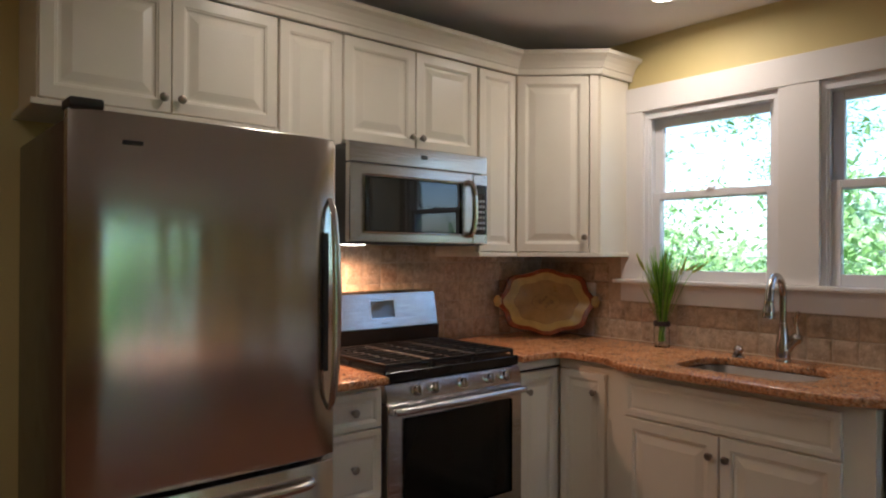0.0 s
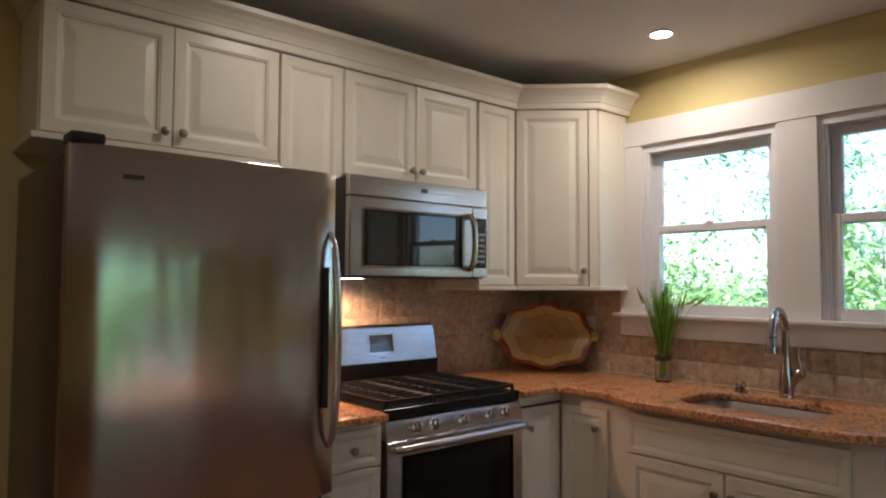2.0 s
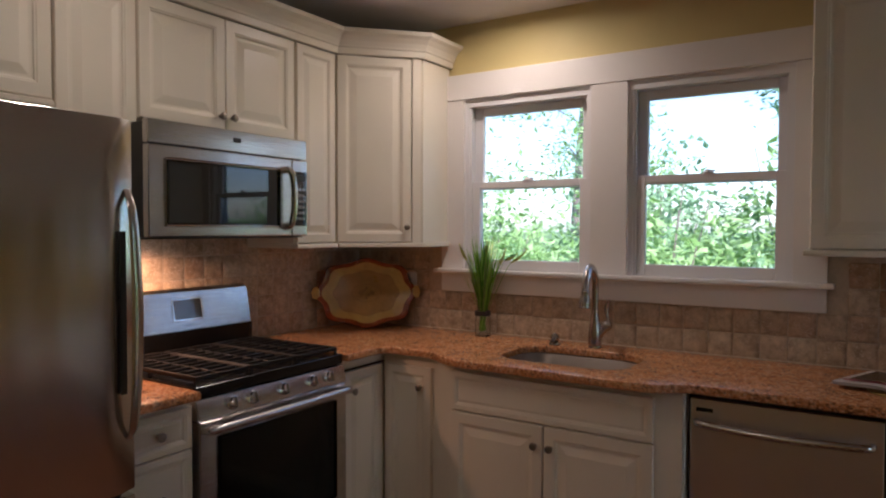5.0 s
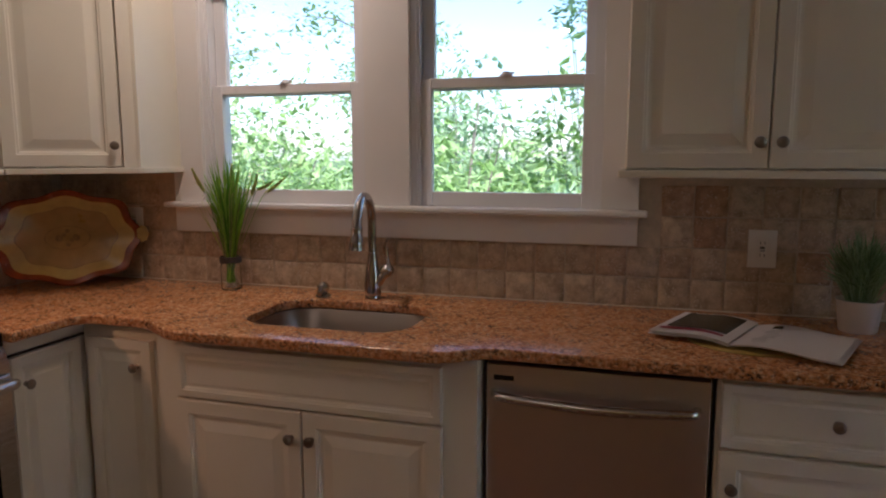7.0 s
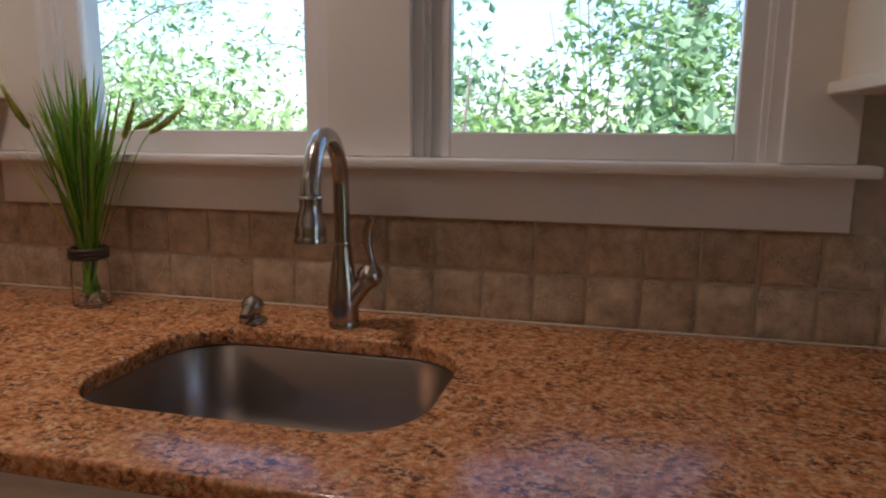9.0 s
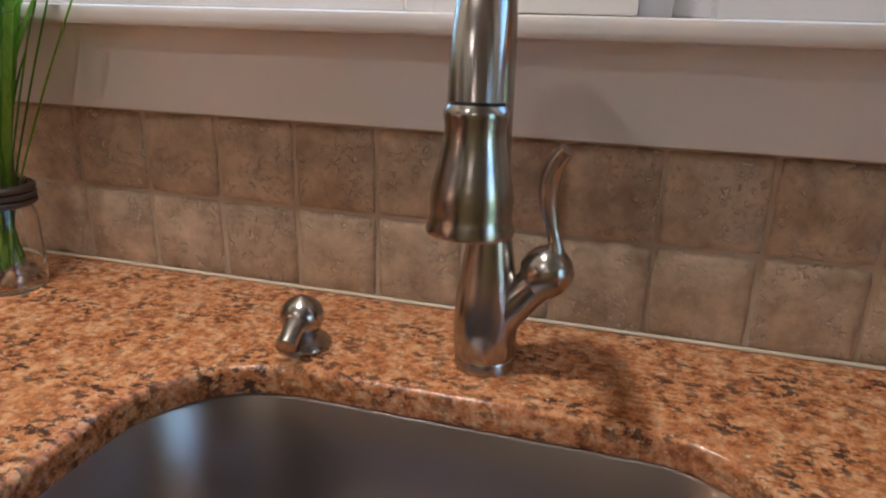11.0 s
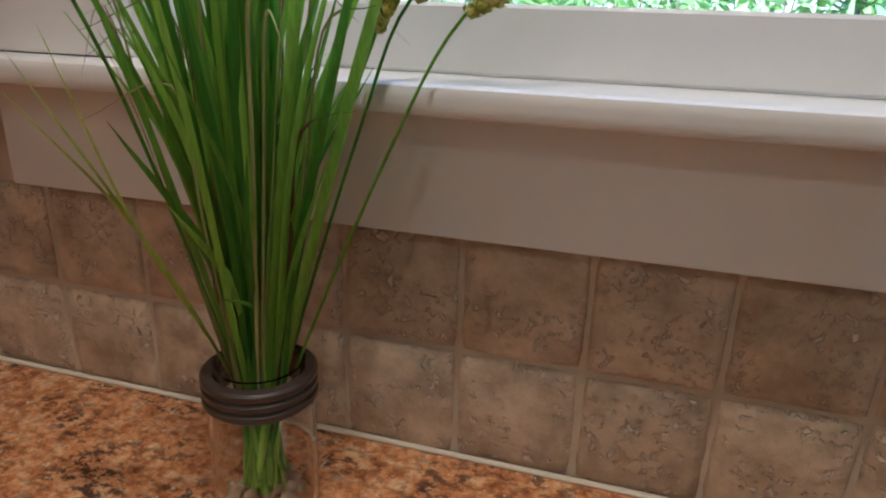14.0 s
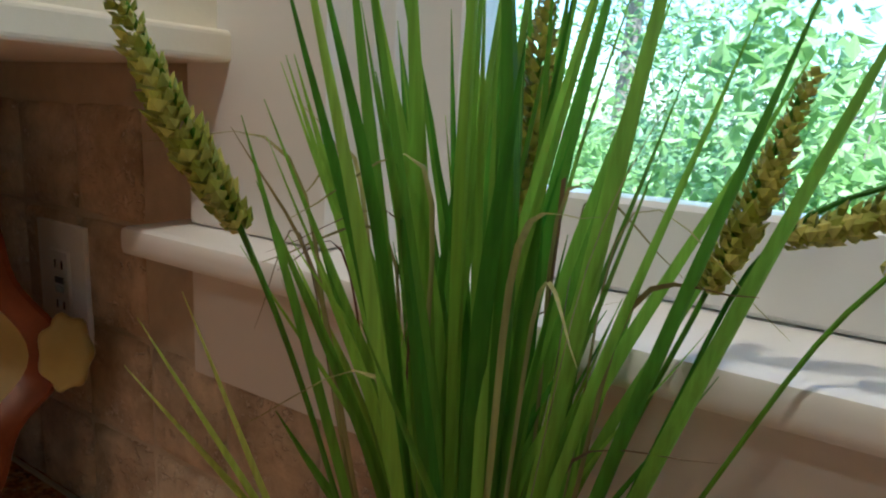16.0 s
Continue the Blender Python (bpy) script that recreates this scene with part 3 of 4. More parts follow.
base_cabinet(pose(DF, 0.306, 0, 0, 0, -90), 0.62, EX - DF - 0.003, [("drawer_front", 0.010, 0.690, 0.600, 0.168, [(0.258, 0.090)], SLAB), ("door", 0.010, 0.120, 0.600, 0.560, [(0.030, 0.470)], RAISED)], "cream base cabinet with one drawer above a door")
base_cabinet(pose(DF, -0.316, 0, 0, 0, -90), 0.62, EX - DF - 0.003, [("drawer_front", 0.010, 0.690, 0.600, 0.168, [(0.300, 0.090)], SLAB), ("door", 0.010, 0.120, 0.600, 0.560, [(0.030, 0.470)], RAISED)], "cream base cabinet with one drawer above a door")

# ---- countertops ----
def ease(a, b, n=6):
    """Ogee from one edge line to another."""
    return [(a[0] + (b[0] - a[0]) * (0.5 - 0.5 * math.cos(math.pi * k / n)), a[1] + (b[1] - a[1]) * k / n) for k in range(n + 1)]


CN, CE, CBUMP, CR = 2.232, 2.592, 2.492, 2.572
edge = [(2.343, CN)] + [(CE - 0.05 + 0.05 * math.sin(radians(a)), CN - 0.0 - 0.05 + 0.05 * math.cos(radians(a))) for a in range(0, 91, 15)]
edge += [(CE, 2.06)] + ease((CE, 2.02), (CBUMP, 1.79)) + [(CBUMP, 1.5), (CBUMP, 1.2)] + ease((CBUMP, 1.02), (CR, 0.86)) + [(CR, 0.4), (CR, -0.94)]
outline = edge + [(EX - 0.002, -0.94), (EX - 0.002, NY - 0.002), (2.343, NY - 0.002)]
SINKHOLE = rounded_rect(2.640, 3.012, 1.150, 1.700, 0.115)
top = part("countertop", prism(outline, CB, CT, 0.006, SINKHOLE, 3), GRANITE, None, "", 35)
tagged(top, "polished salmon-brown speckled granite countertop with an eased edge", "countertop")
small_top = part("countertop", prism([(1.308, 2.205), (1.583, 2.205), (1.583, NY - 0.002), (1.308, NY - 0.002)], CB, CT, 0.009), GRANITE, None, "", 35)
tagged(small_top, "small polished salmon granite countertop beside the range", "countertop")

# undermount sink
sink = thing("sink", pose(0, 0, 0), "undermount satin stainless steel sink with rounded corners", "sink")
bm = bmesh.new()
rings = []
for off, z, r in ((-0.024, CB - 0.0015, 0.135), (-0.009, CB - 0.0015, 0.122), (-0.006, CB - 0.005, 0.119), (0.006, CB - 0.12, 0.108), (0.024, CB - 0.165, 0.095), (0.060, CB - 0.183, 0.07), (0.15, CB - 0.188, 0.03)):
    rings.append([bm.verts.new((x, y, z)) for x, y in rounded_rect(2.640 + off, 3.012 - off, 1.150 + off, 1.700 - off, r)])
for a, b in zip(rings, rings[1:]):
    for k in range(len(a)):
        bm.faces.new((a[k], a[(k + 1) % len(a)], b[(k + 1) % len(a)], b[k]))
bm.faces.new(rings[-1])
part("bowl", bm, SINK, sink, "", 50)
part("drain", lathe([(0, 0.001), (0.02, 0.001), (0.024, 0.004), (0.042, 0.005), (0.044, 0.001)], 28), CHROME, sink, "chrome drain", True, pose(2.82, 1.43, CB - 0.188))


# ---- refrigerator ----
fr = thing("refrigerator", pose(0.492, 2.10, 0), "tall stainless steel bottom-freezer refrigerator with dark sides", "refrigerator")
FW = 0.800
part("case", box(0.004, FW - 0.004, 0.075, 0.775, 0.03, 1.735, 0.006), CASE, fr, "dark grey enamel case")


def curved_door(z0, z1, thick=0.066, sag=0.005):
    """A door with a slightly bowed face and rounded ends."""
    pts = []
    n = 16
    for k in range(n + 1):
        x = FW * k / n
        u = 2 * k / n - 1
        pts.append((x, sag * u * u + (0.018 if k in (0, n) else 0.002 if k in (1, n - 1) else 0.0)))
    pts += [(FW, thick), (0, thick)]
    return prism(pts, z0, z1, 0.003, None, 2)


dr = part("door", curved_door(0.705, 1.752), STEEL_F, fr, "brushed stainless door", 50)
part("gasket", box(0.012, FW - 0.012, 0.0665, 0.0748, 0.715, 1.73), RUBBER, fr)
fz = part("freezer_drawer", curved_door(0.09, 0.688), STEEL_F, fr, "brushed stainless drawer", 50)
part("gasket", box(0.012, FW - 0.012, 0.0665, 0.0748, 0.10, 0.675), RUBBER, fr)
hx = FW - 0.022
hp = smooth_path([(hx, 0.012, 1.555), (hx + 0.001, -0.012, 1.50), (hx + 0.003, -0.026, 1.36), (hx + 0.003, -0.031, 1.20), (hx + 0.002, -0.026, 1.02), (hx, -0.012, 0.90), (hx, 0.012, 0.855)], 6)
part("handle", tube(hp, [0.010 + 0.007 * math.sin(math.pi * k / (len(hp) - 1)) for k in range(len(hp))], 14, 0.5), STEEL_V, dr, "curved satin steel handle", True)
part("handle_recess", box(hx - 0.030, hx - 0.012, -0.0035, 0.003, 0.985, 1.440, 0.003, 2), PLASTIC, dr, "dark recess behind the handle", True)
fp = smooth_path([(0.10, 0.010, 0.640), (0.14, -0.045, 0.640), (0.40, -0.058, 0.642), (0.66, -0.045, 0.640), (0.70, 0.010, 0.640)], 6)
part("handle", tube(fp, 0.015, 14), STEEL_V, fz, "curved satin steel handle", True)
hinge = box(0.0, 0.085, 0.005, 0.10, 1.753, 1.781, 0.012, 4)
part("hinge_cover", hinge, PLASTIC, fr, "black plastic hinge cover", True)
part("badge", prism([(0.125, -0.0), (0.185, -0.0), (0.185, 0.02), (0.155, 0.028), (0.125, 0.02)], 0, 0.004, 0.001), CHROME, dr, "small maker's badge", m=pose(0.0, 0.004, 1.682, -90, 0, 0) @ pose(0, 0, 0))
part("badge_plate", box(0.129, 0.181, -0.0025, 0.0, 1.668, 1.678), PLASTIC, dr)
part("foot_grille", box(0.02, FW - 0.02, 0.06, 0.09, 0.0, 0.08), PLASTIC, fr)

# ---- range ----
RX0, RW = 1.596, 0.740
rg = thing("range", pose(RX0, 2.252, 0), "stainless steel gas range with black cooktop and five knobs", "stove")
part("body", box(0.003, RW - 0.003, 0.055, 0.625, 0.06, 0.872), BLACK, rg, "black side panels")
part("cooktop", box(0.0, RW, 0.004, 0.570, 0.873, 0.915, 0.008, 3), BLACK, rg, "black enamel cooktop", True)
cp = bmesh.new()
vs = [(0.0, 0.000, 0.868), (0.0, -0.016, 0.808), (0.0, -0.016, 0.800), (0.0, 0.053, 0.800), (0.0, 0.053, 0.868)]
a = [cp.verts.new(v) for v in vs]
b = [cp.verts.new((RW, v[1], v[2])) for v in vs]
for i in range(5):
    cp.faces.new((a[i], a[(i + 1) % 5], b[(i + 1) % 5], b[i]))
cp.faces.new(a)
cp.faces.new(b[::-1])
bmesh.ops.bevel(cp, geom=cp.edges[:], offset=0.003, segments=2, affect="EDGES")
panel_ob = part("control_panel", cp, STEEL_H, rg, "brushed stainless control panel", 30)
for kx in (0.145, 0.236, 0.389, 0.543, 0.636):
    kn = part("control_knob", lathe([(0, 0), (0.025, 0), (0.025, 0.004), (0.021, 0.006), (0.019, 0.022), (0.016, 0.025), (0, 0.026)], 24), CHROME, panel_ob, "round chrome control knob", True, pose(kx, -0.009, 0.836, 75))
    part("grip", box(-0.004, 0.004, -0.019, 0.019, 0.020, 0.034, 0.002), STEEL_V, kn)
od = part("oven_door", box(0.004, RW - 0.004, -0.018, 0.053, 0.265, 0.796, 0.006, 3), STEEL_H, rg, "brushed stainless oven door", True)
part("window", box(0.075, RW - 0.072, -0.021, -0.016, 0.330, 0.738, 0.012, 4), OVENGLASS, od, "dark oven window", True)
oh = [(0.022, -0.016, 0.770), (0.028, -0.048, 0.774), (0.06, -0.058, 0.775), (RW / 2, -0.063, 0.775), (RW - 0.06, -0.058, 0.775), (RW - 0.028, -0.048, 0.774), (RW - 0.022, -0.016, 0.770)]
part("handle", tube(smooth_path(oh, 6), 0.0155, 14), STEEL_H, od, "stainless bar handle", True)
part("warming_drawer", box(0.004, RW - 0.004, -0.014, 0.053, 0.075, 0.255, 0.005), STEEL_H, rg)
part("kick_plate", box(0.02, RW - 0.02, 0.03, 0.06, 0.0, 0.07), BLACK, rg)
bg = bmesh.new()
prof = [(0.565, 0.905), (0.561, 1.010), (0.555, 1.016), (0.587, 1.176), (0.605, 1.190), (0.629, 1.190), (0.629, 0.905)]
a = [bg.verts.new((0.012, y, z)) for y, z in prof]
b = [bg.verts.new((RW - 0.012, y, z)) for y, z in prof]
for i in range(len(prof)):
    bg.faces.new((a[i], a[(i + 1) % len(prof)], b[(i + 1) % len(prof)], b[i]))
bg.faces.new(a)
bg.faces.new(b[::-1])
bmesh.ops.bevel(bg, geom=[e for e in bg.edges if abs(e.verts[0].co.x - e.verts[1].co.x) < 1e-5], offset=0.005, segments=2, affect="EDGES")
bgo = part("backguard", bg, STEEL_H, rg, "brushed stainless back panel", 30)
part("riser", box(0.010, RW - 0.010, 0.553, 0.627, 0.900, 1.013, 0.003), BLACK, rg, "black riser below the back panel")
tilt = math.degrees(math.atan2(0.032, 0.160))
dm = pose(0, 0.555, 1.016, -tilt)
part("display", box(0.325, 0.462, -0.0035, 0.002, 0.045, 0.130, 0.003), SCREEN, bgo, "glass clock display", m=dm)
part("display_frame", box(0.319, 0.468, -0.0018, 0.001, 0.039, 0.136, 0.003), CHROME, bgo, m=dm)
part("badge", box(0.380, 0.408, -0.0018, 0.001, 0.018, 0.022), PLASTIC, bgo, m=dm)


def grate(x0, x1):
    bm = bmesh.new()
    y0, y1, z0, z1 = 0.030, 0.540, 0.930, 0.944
    for y in (y0, y1):
        box(x0, x1, y - 0.006, y + 0.006, z0, z1, 0.002, 1, bm)
    for x in (x0, x1):
        box(x - 0.0, x + 0.011, y0, y1, z0, z1, 0.002, 1, bm)
    for k in range(1, 9):
        y = y0 + (y1 - y0) * k / 9
        box(x0 + 0.01, x1, y - 0.0045, y + 0.0045, z0 + 0.001, z1 - 0.001, 0.0015, 1, bm)
    xm = (x0 + x1) / 2
    box(xm - 0.0045, xm + 0.0045, y0, y1, z0 - 0.002, z1 - 0.003, 0.0015, 1, bm)
    for x in (x0 + 0.006, x1):
        for y in (y0, (y0 + y1) / 2, y1):
            box(x - 0.005, x + 0.005, y - 0.005, y + 0.005, 0.914, z0 + 0.002, bm=bm)
    return bm


for x0 in (0.018, 0.258, 0.498):
    part("grate", grate(x0, x0 + 0.224), IRON, rg, "black cast-iron grate")
for bx, by in ((0.14, 0.15), (0.14, 0.42), (0.60, 0.15), (0.60, 0.42), (0.37, 0.29)):
    part("burner", lathe([(0, 0.926), (0.022, 0.925), (0.026, 0.922), (0.026, 0.918), (0.040, 0.917), (0.042, 0.913), (0, 0.913)], 24), IRON, rg, "", True, pose(bx, by, 0))

# ---- microwave ----
MW = 0.760
mw = thing("microwave", pose(1.556, 2.440, 1.413), "over-the-range stainless steel microwave with black glass door", "microwave")
part("case", box(0.004, MW - 0.004, 0.035, 0.440, 0.002, 0.405, 0.003), PLASTIC, mw, "black case")
part("vent_panel", box(0.0, MW, 0.004, 0.034, 0.330, 0.412, 0.006, 3), STEEL_H, mw, "stainless vent strip", True)
part("badge", box(0.365, 0.400, 0.0015, 0.005, 0.366, 0.384, 0.001), PLASTIC, mw, "small maker's badge")
md = part("door", box(0.0, 0.668, 0.0, 0.034, 0.004, 0.325, 0.007, 3), STEEL_H, mw, "brushed stainless door", True)
part("window", box(0.070, 0.588, -0.003, 0.001, 0.046, 0.276, 0.008, 4), BLACKGLASS, md, "black glass window", True)
part("window_frame", box(0.063, 0.595, -0.0018, 0.0, 0.039, 0.283, 0.010, 4), CHROME, md, "", True)
mh = [(0.632, 0.004, 0.282), (0.634, -0.030, 0.272), (0.640, -0.040, 0.225), (0.642, -0.042, 0.160), (0.640, -0.040, 0.100), (0.634, -0.030, 0.052), (0.632, 0.004, 0.042)]
part("handle", tube(smooth_path(mh, 6), 0.013, 14, 1.2), CHROME, md, "curved polished handle", True)
pc = part("control_panel", box(0.671, MW, 0.0, 0.034, 0.004, 0.325, 0.007, 3), STEEL_H, mw, "stainless control column", True)
part("keypad", box(0.680, MW - 0.010, -0.003, 0.001, 0.046, 0.276, 0.006, 3), BLACKGLASS, pc, "black glass keypad", True)
part("display", box(0.688, MW - 0.018, -0.0042, -0.002, 0.235, 0.262), SCREEN, pc)
for r in range(6):
    for cidx in range(3):
        part("button", box(0.690 + cidx * 0.018, 0.702 + cidx * 0.018, -0.0042, -0.002, 0.070 + r * 0.025, 0.082 + r * 0.025), PRINT, pc)
part("underside", box(0.01, MW - 0.01, 0.02, 0.43, -0.004, 0.001), PLASTIC, mw)
part("cooktop_lens", box(0.12, 0.22, 0.22, 0.30, -0.0052, -0.0041), GLOW, mw, "lit cooktop light lens")

# ---- dishwasher ----
dwm = pose(2.648, 0.902, 0, 0, 0, -90)
dw = thing("dishwasher", dwm, "stainless steel dishwasher with a curved bar handle", "dishwasher")
DW = 0.590
part("tub_surround", box(-0.006, DW + 0.000, 0.012, EX - 2.652, 0.02, 0.866), PLASTIC, dw, "black surround")
dd = part("door", box(0.006, DW - 0.008, -0.022, 0.011, 0.11, 0.856, 0.006, 3), STEEL_D, dw, "brushed stainless door", True)
part("vent_slot", box(0.026, 0.082, -0.0235, -0.020, 0.812, 0.826), BLACK, dd, "dark badge slot")
hh = [(0.030, -0.020, 0.775), (0.045, -0.050, 0.776), (0.12, -0.062, 0.774), (DW / 2, -0.068, 0.770), (DW - 0.13, -0.062, 0.774), (DW - 0.055, -0.050, 0.776), (DW - 0.040, -0.020, 0.775)]
part("handle", tube(smooth_path(hh, 6), 0.0135, 14, 1.0), STEEL_H, dd, "curved stainless handle", True)
part("kick_plate", box(0.006, DW - 0.008, 0.02, 0.03, 0.0, 0.10), BLACK, dw)

# ---- faucet ----
fa = thing("faucet", pose(3.082, 1.416, CT), "brushed nickel gooseneck pull-down kitchen faucet with side lever", "faucet")
part("base_body", lathe([(0, 0), (0.0290, 0), (0.0290, 0.011), (0.0282, 0.0125), (0.0300, 0.020), (0.0308, 0.045), (0.0295, 0.070), (0.0255, 0.100), (0.0205, 0.130), (0.0178, 0.150), (0.0170, 0.163), (0, 0.163)], 32), NICKEL, fa, "bottle-shaped nickel body", True)
part("collar_ring", lathe([(0.0150, 0.163), (0.0188, 0.163), (0.0196, 0.1655), (0.0188, 0.168), (0.0150, 0.168)], 28), CHROME, fa, "polished ring", True)
R = 0.100
arc = [(0, 0, 0.166), (0, 0, 0.225), (-0.001, 0, 0.265)] + [(-R + R * math.cos(radians(a)), -0.004 * (1 - math.cos(radians(a))), 0.268 + R * math.sin(radians(a))) for a in range(10, 176, 11)] + [(-2 * R - 0.002, -0.009, 0.268)]
arc = [Matrix.Rotation(radians(6), 3, 'Z') @ Vector(q) for q in arc]
k = len(arc)
part("spout", tube(arc, [0.0152 + 0.0018 * max(0, (i - 0.7 * k) / (0.3 * k)) for i in range(k)], 20), NICKEL, fa, "arched nickel spout", True)
sp = part("spray_head", lathe([(0, 0.004), (0.0185, 0.004), (0.0208, 0.001), (0.0208, -0.003), (0.0196, -0.008), (0.0200, -0.016), (0.0228, -0.031), (0.0262, -0.044), (0.0274, -0.053), (0.0268, -0.061), (0.0272, -0.065), (0.0296, -0.071), (0.0290, -0.0735), (0.015, -0.073), (0, -0.0725)], 32), NICKEL, fa, "bell-shaped pull-down spray head", True, Matrix.Translation(arc[-1] + Vector((0, 0, 0.003))) @ pose(0, 0, 0, 0, 4) @ Matrix.Diagonal((0.91, 0.91, 0.97, 1)))
part("seam", lathe([(0.0165, 0.003), (0.0180, 0.003), (0.0180, 0.006), (0.0165, 0.006)], 28), PLASTIC, sp, "dark seam above the spray head", True)
arm = smooth_path([(0, -0.004, 0.046), (0, -0.028, 0.072), (0, -0.048, 0.094)], 4)
part("valve_arm", tube(arm, [0.0235, 0.0225, 0.0215, 0.0205, 0.0195, 0.0185, 0.018, 0.018, 0.018], 20), NICKEL, fa, "slanted valve arm", True)
part("valve_cap", lathe([(0, -0.008), (0.0185, -0.008), (0.0190, -0.006), (0.0222, -0.004), (0.0244, 0.006), (0.0234, 0.016), (0.0186, 0.025), (0.0110, 0.030), (0, 0.032)], 24), NICKEL, fa, "rounded valve cap", True, pose(0, -0.049, 0.098, 44))
lv = smooth_path([(0, -0.061, 0.113), (0, -0.060, 0.131), (0.001, -0.055, 0.149), (0.002, -0.051, 0.168), (0.002, -0.051, 0.188), (0.001, -0.056, 0.205), (-0.003, -0.064, 0.217)], 5)
n = len(lv)
part("lever", tube(lv, [0.0120 - 0.0058 * min(1, k / n * 5.5) + 0.0034 * math.sin(math.pi * min(1, max(0, k / n - 0.3) * 1.45)) for k in range(n)], 16), NICKEL, fa, "curved lever handle", True)

# ---- soap dispenser ----
so = thing("soap_dispenser", pose(3.060, 1.600, CT), "small brushed nickel soap dispenser pump set in the counter", "soap dispenser")
part("flange", lathe([(0, 0), (0.0275, 0), (0.0285, 0.003), (0.0270, 0.007), (0.0200, 0.0115), (0.0135, 0.0145), (0.0120, 0.020), (0, 0.020)], 30), NICKEL, so, "domed flange", True)
part("pump_ball", lathe([(0, 0.014), (0.0125, 0.014), (0.0180, 0.0195), (0.0218, 0.029), (0.0222, 0.035), (0.0200, 0.043), (0.0140, 0.0495), (0.0070, 0.0525), (0.0040, 0.0550), (0, 0.0560)], 30), NICKEL, so, "rounded pump top", True)
part("nozzle", tube([(0, 0, 0.036), (-0.020, -0.002, 0.030), (-0.041, -0.004, 0.019)], [0.0115, 0.0108, 0.0098], 16), NICKEL, so, "short angled nozzle", True)

# ---- grass in a jar ----
PX, PY = 3.085, 1.998
vase = thing("vase", pose(PX, PY, CT), "clear glass jar with a dark neck band and pebbles", "vase")
JR = 0.0385
jar = part("jar", lathe([(0, 0.0005), (JR - 0.004, 0.0005), (JR, 0.004), (JR, 0.085), (JR - 0.002, 0.095), (JR - 0.006, 0.104), (JR - 0.006, 0.132), (JR - 0.0085, 0.132), (JR - 0.0085, 0.104), (JR - 0.0045, 0.094), (JR - 0.0025, 0.084), (JR - 0.0025, 0.009), (JR - 0.007, 0.006), (0, 0.006)], 40), JAR, vase, "clear glass", True)
jar.visible_shadow = False
for zb in (0.104, 0.112, 0.120):
    part("neck_band", lathe([(JR - 0.0055, zb), (JR + 0.0005, zb), (JR + 0.0025, zb + 0.002), (JR + 0.0025, zb + 0.006), (JR + 0.0005, zb + 0.0078), (JR - 0.0055, zb + 0.0078)], 36), TWINE, vase, "dark bronze band", True)
rng = random.Random(5)
pm = bmesh.new()
bmesh.ops.create_icosphere(pm, subdivisions=2, radius=1)
for v in pm.verts:
    v.co *= 1 + 0.25 * (noise.noise(v.co * 1.3))
pebble_me = bpy.data.meshes.new("pebble")
pm.to_mesh(pebble_me)
pm.free()
pebble_me.materials.append(PEBBLE)
pebble_me.polygons.foreach_set("use_smooth", [True] * len(pebble_me.polygons))
for k in range(46):
    a, r = rng.uniform(0, 6.28), (JR - 0.011) * math.sqrt(rng.random())
    ob = new("pebble", pebble_me)
    ob.parent = vase
    s = rng.uniform(0.0045, 0.0075)
    ob.matrix_basis = pose(r * math.cos(a), r * math.sin(a), 0.0125 + 0.016 * rng.random() * (1 - r / JR * 0.5), rng.uniform(0, 360), rng.uniform(0, 360), 0) @ Matrix.Diagonal((s, s * rng.uniform(0.7, 1.1), s * rng.uniform(0.6, 0.9), 1))


def ribbon(path, width, turn, fold=0.25):
    """A tapering grass blade with a crease, along a path."""
    bm = bmesh.new()
    n = len(path)
    rows = []
    for i, p in enumerate(path):
        d = (path[min(i + 1, n - 1)] - path[max(i - 1, 0)]).normalized()
        side = Vector((math.cos(turn), math.sin(turn), 0))
        side = (side - d * side.dot(d)).normalized()
        nrm = side.cross(d)
        t = i / (n - 1)
        w = width * (0.55 + 0.45 * min(1, t * 3)) * (1 - max(0, (t - 0.72) / 0.28) ** 1.5) + 0.0003
        rows.append([bm.verts.new(p - side * w / 2), bm.verts.new(p + nrm * w * fold), bm.verts.new(p + side * w / 2)])
    for a, b in zip(rows, rows[1:]):
        bm.faces.new((a[0], a[1], b[1], b[0]))
        bm.faces.new((a[1], a[2], b[2], b[1]))
    return bm


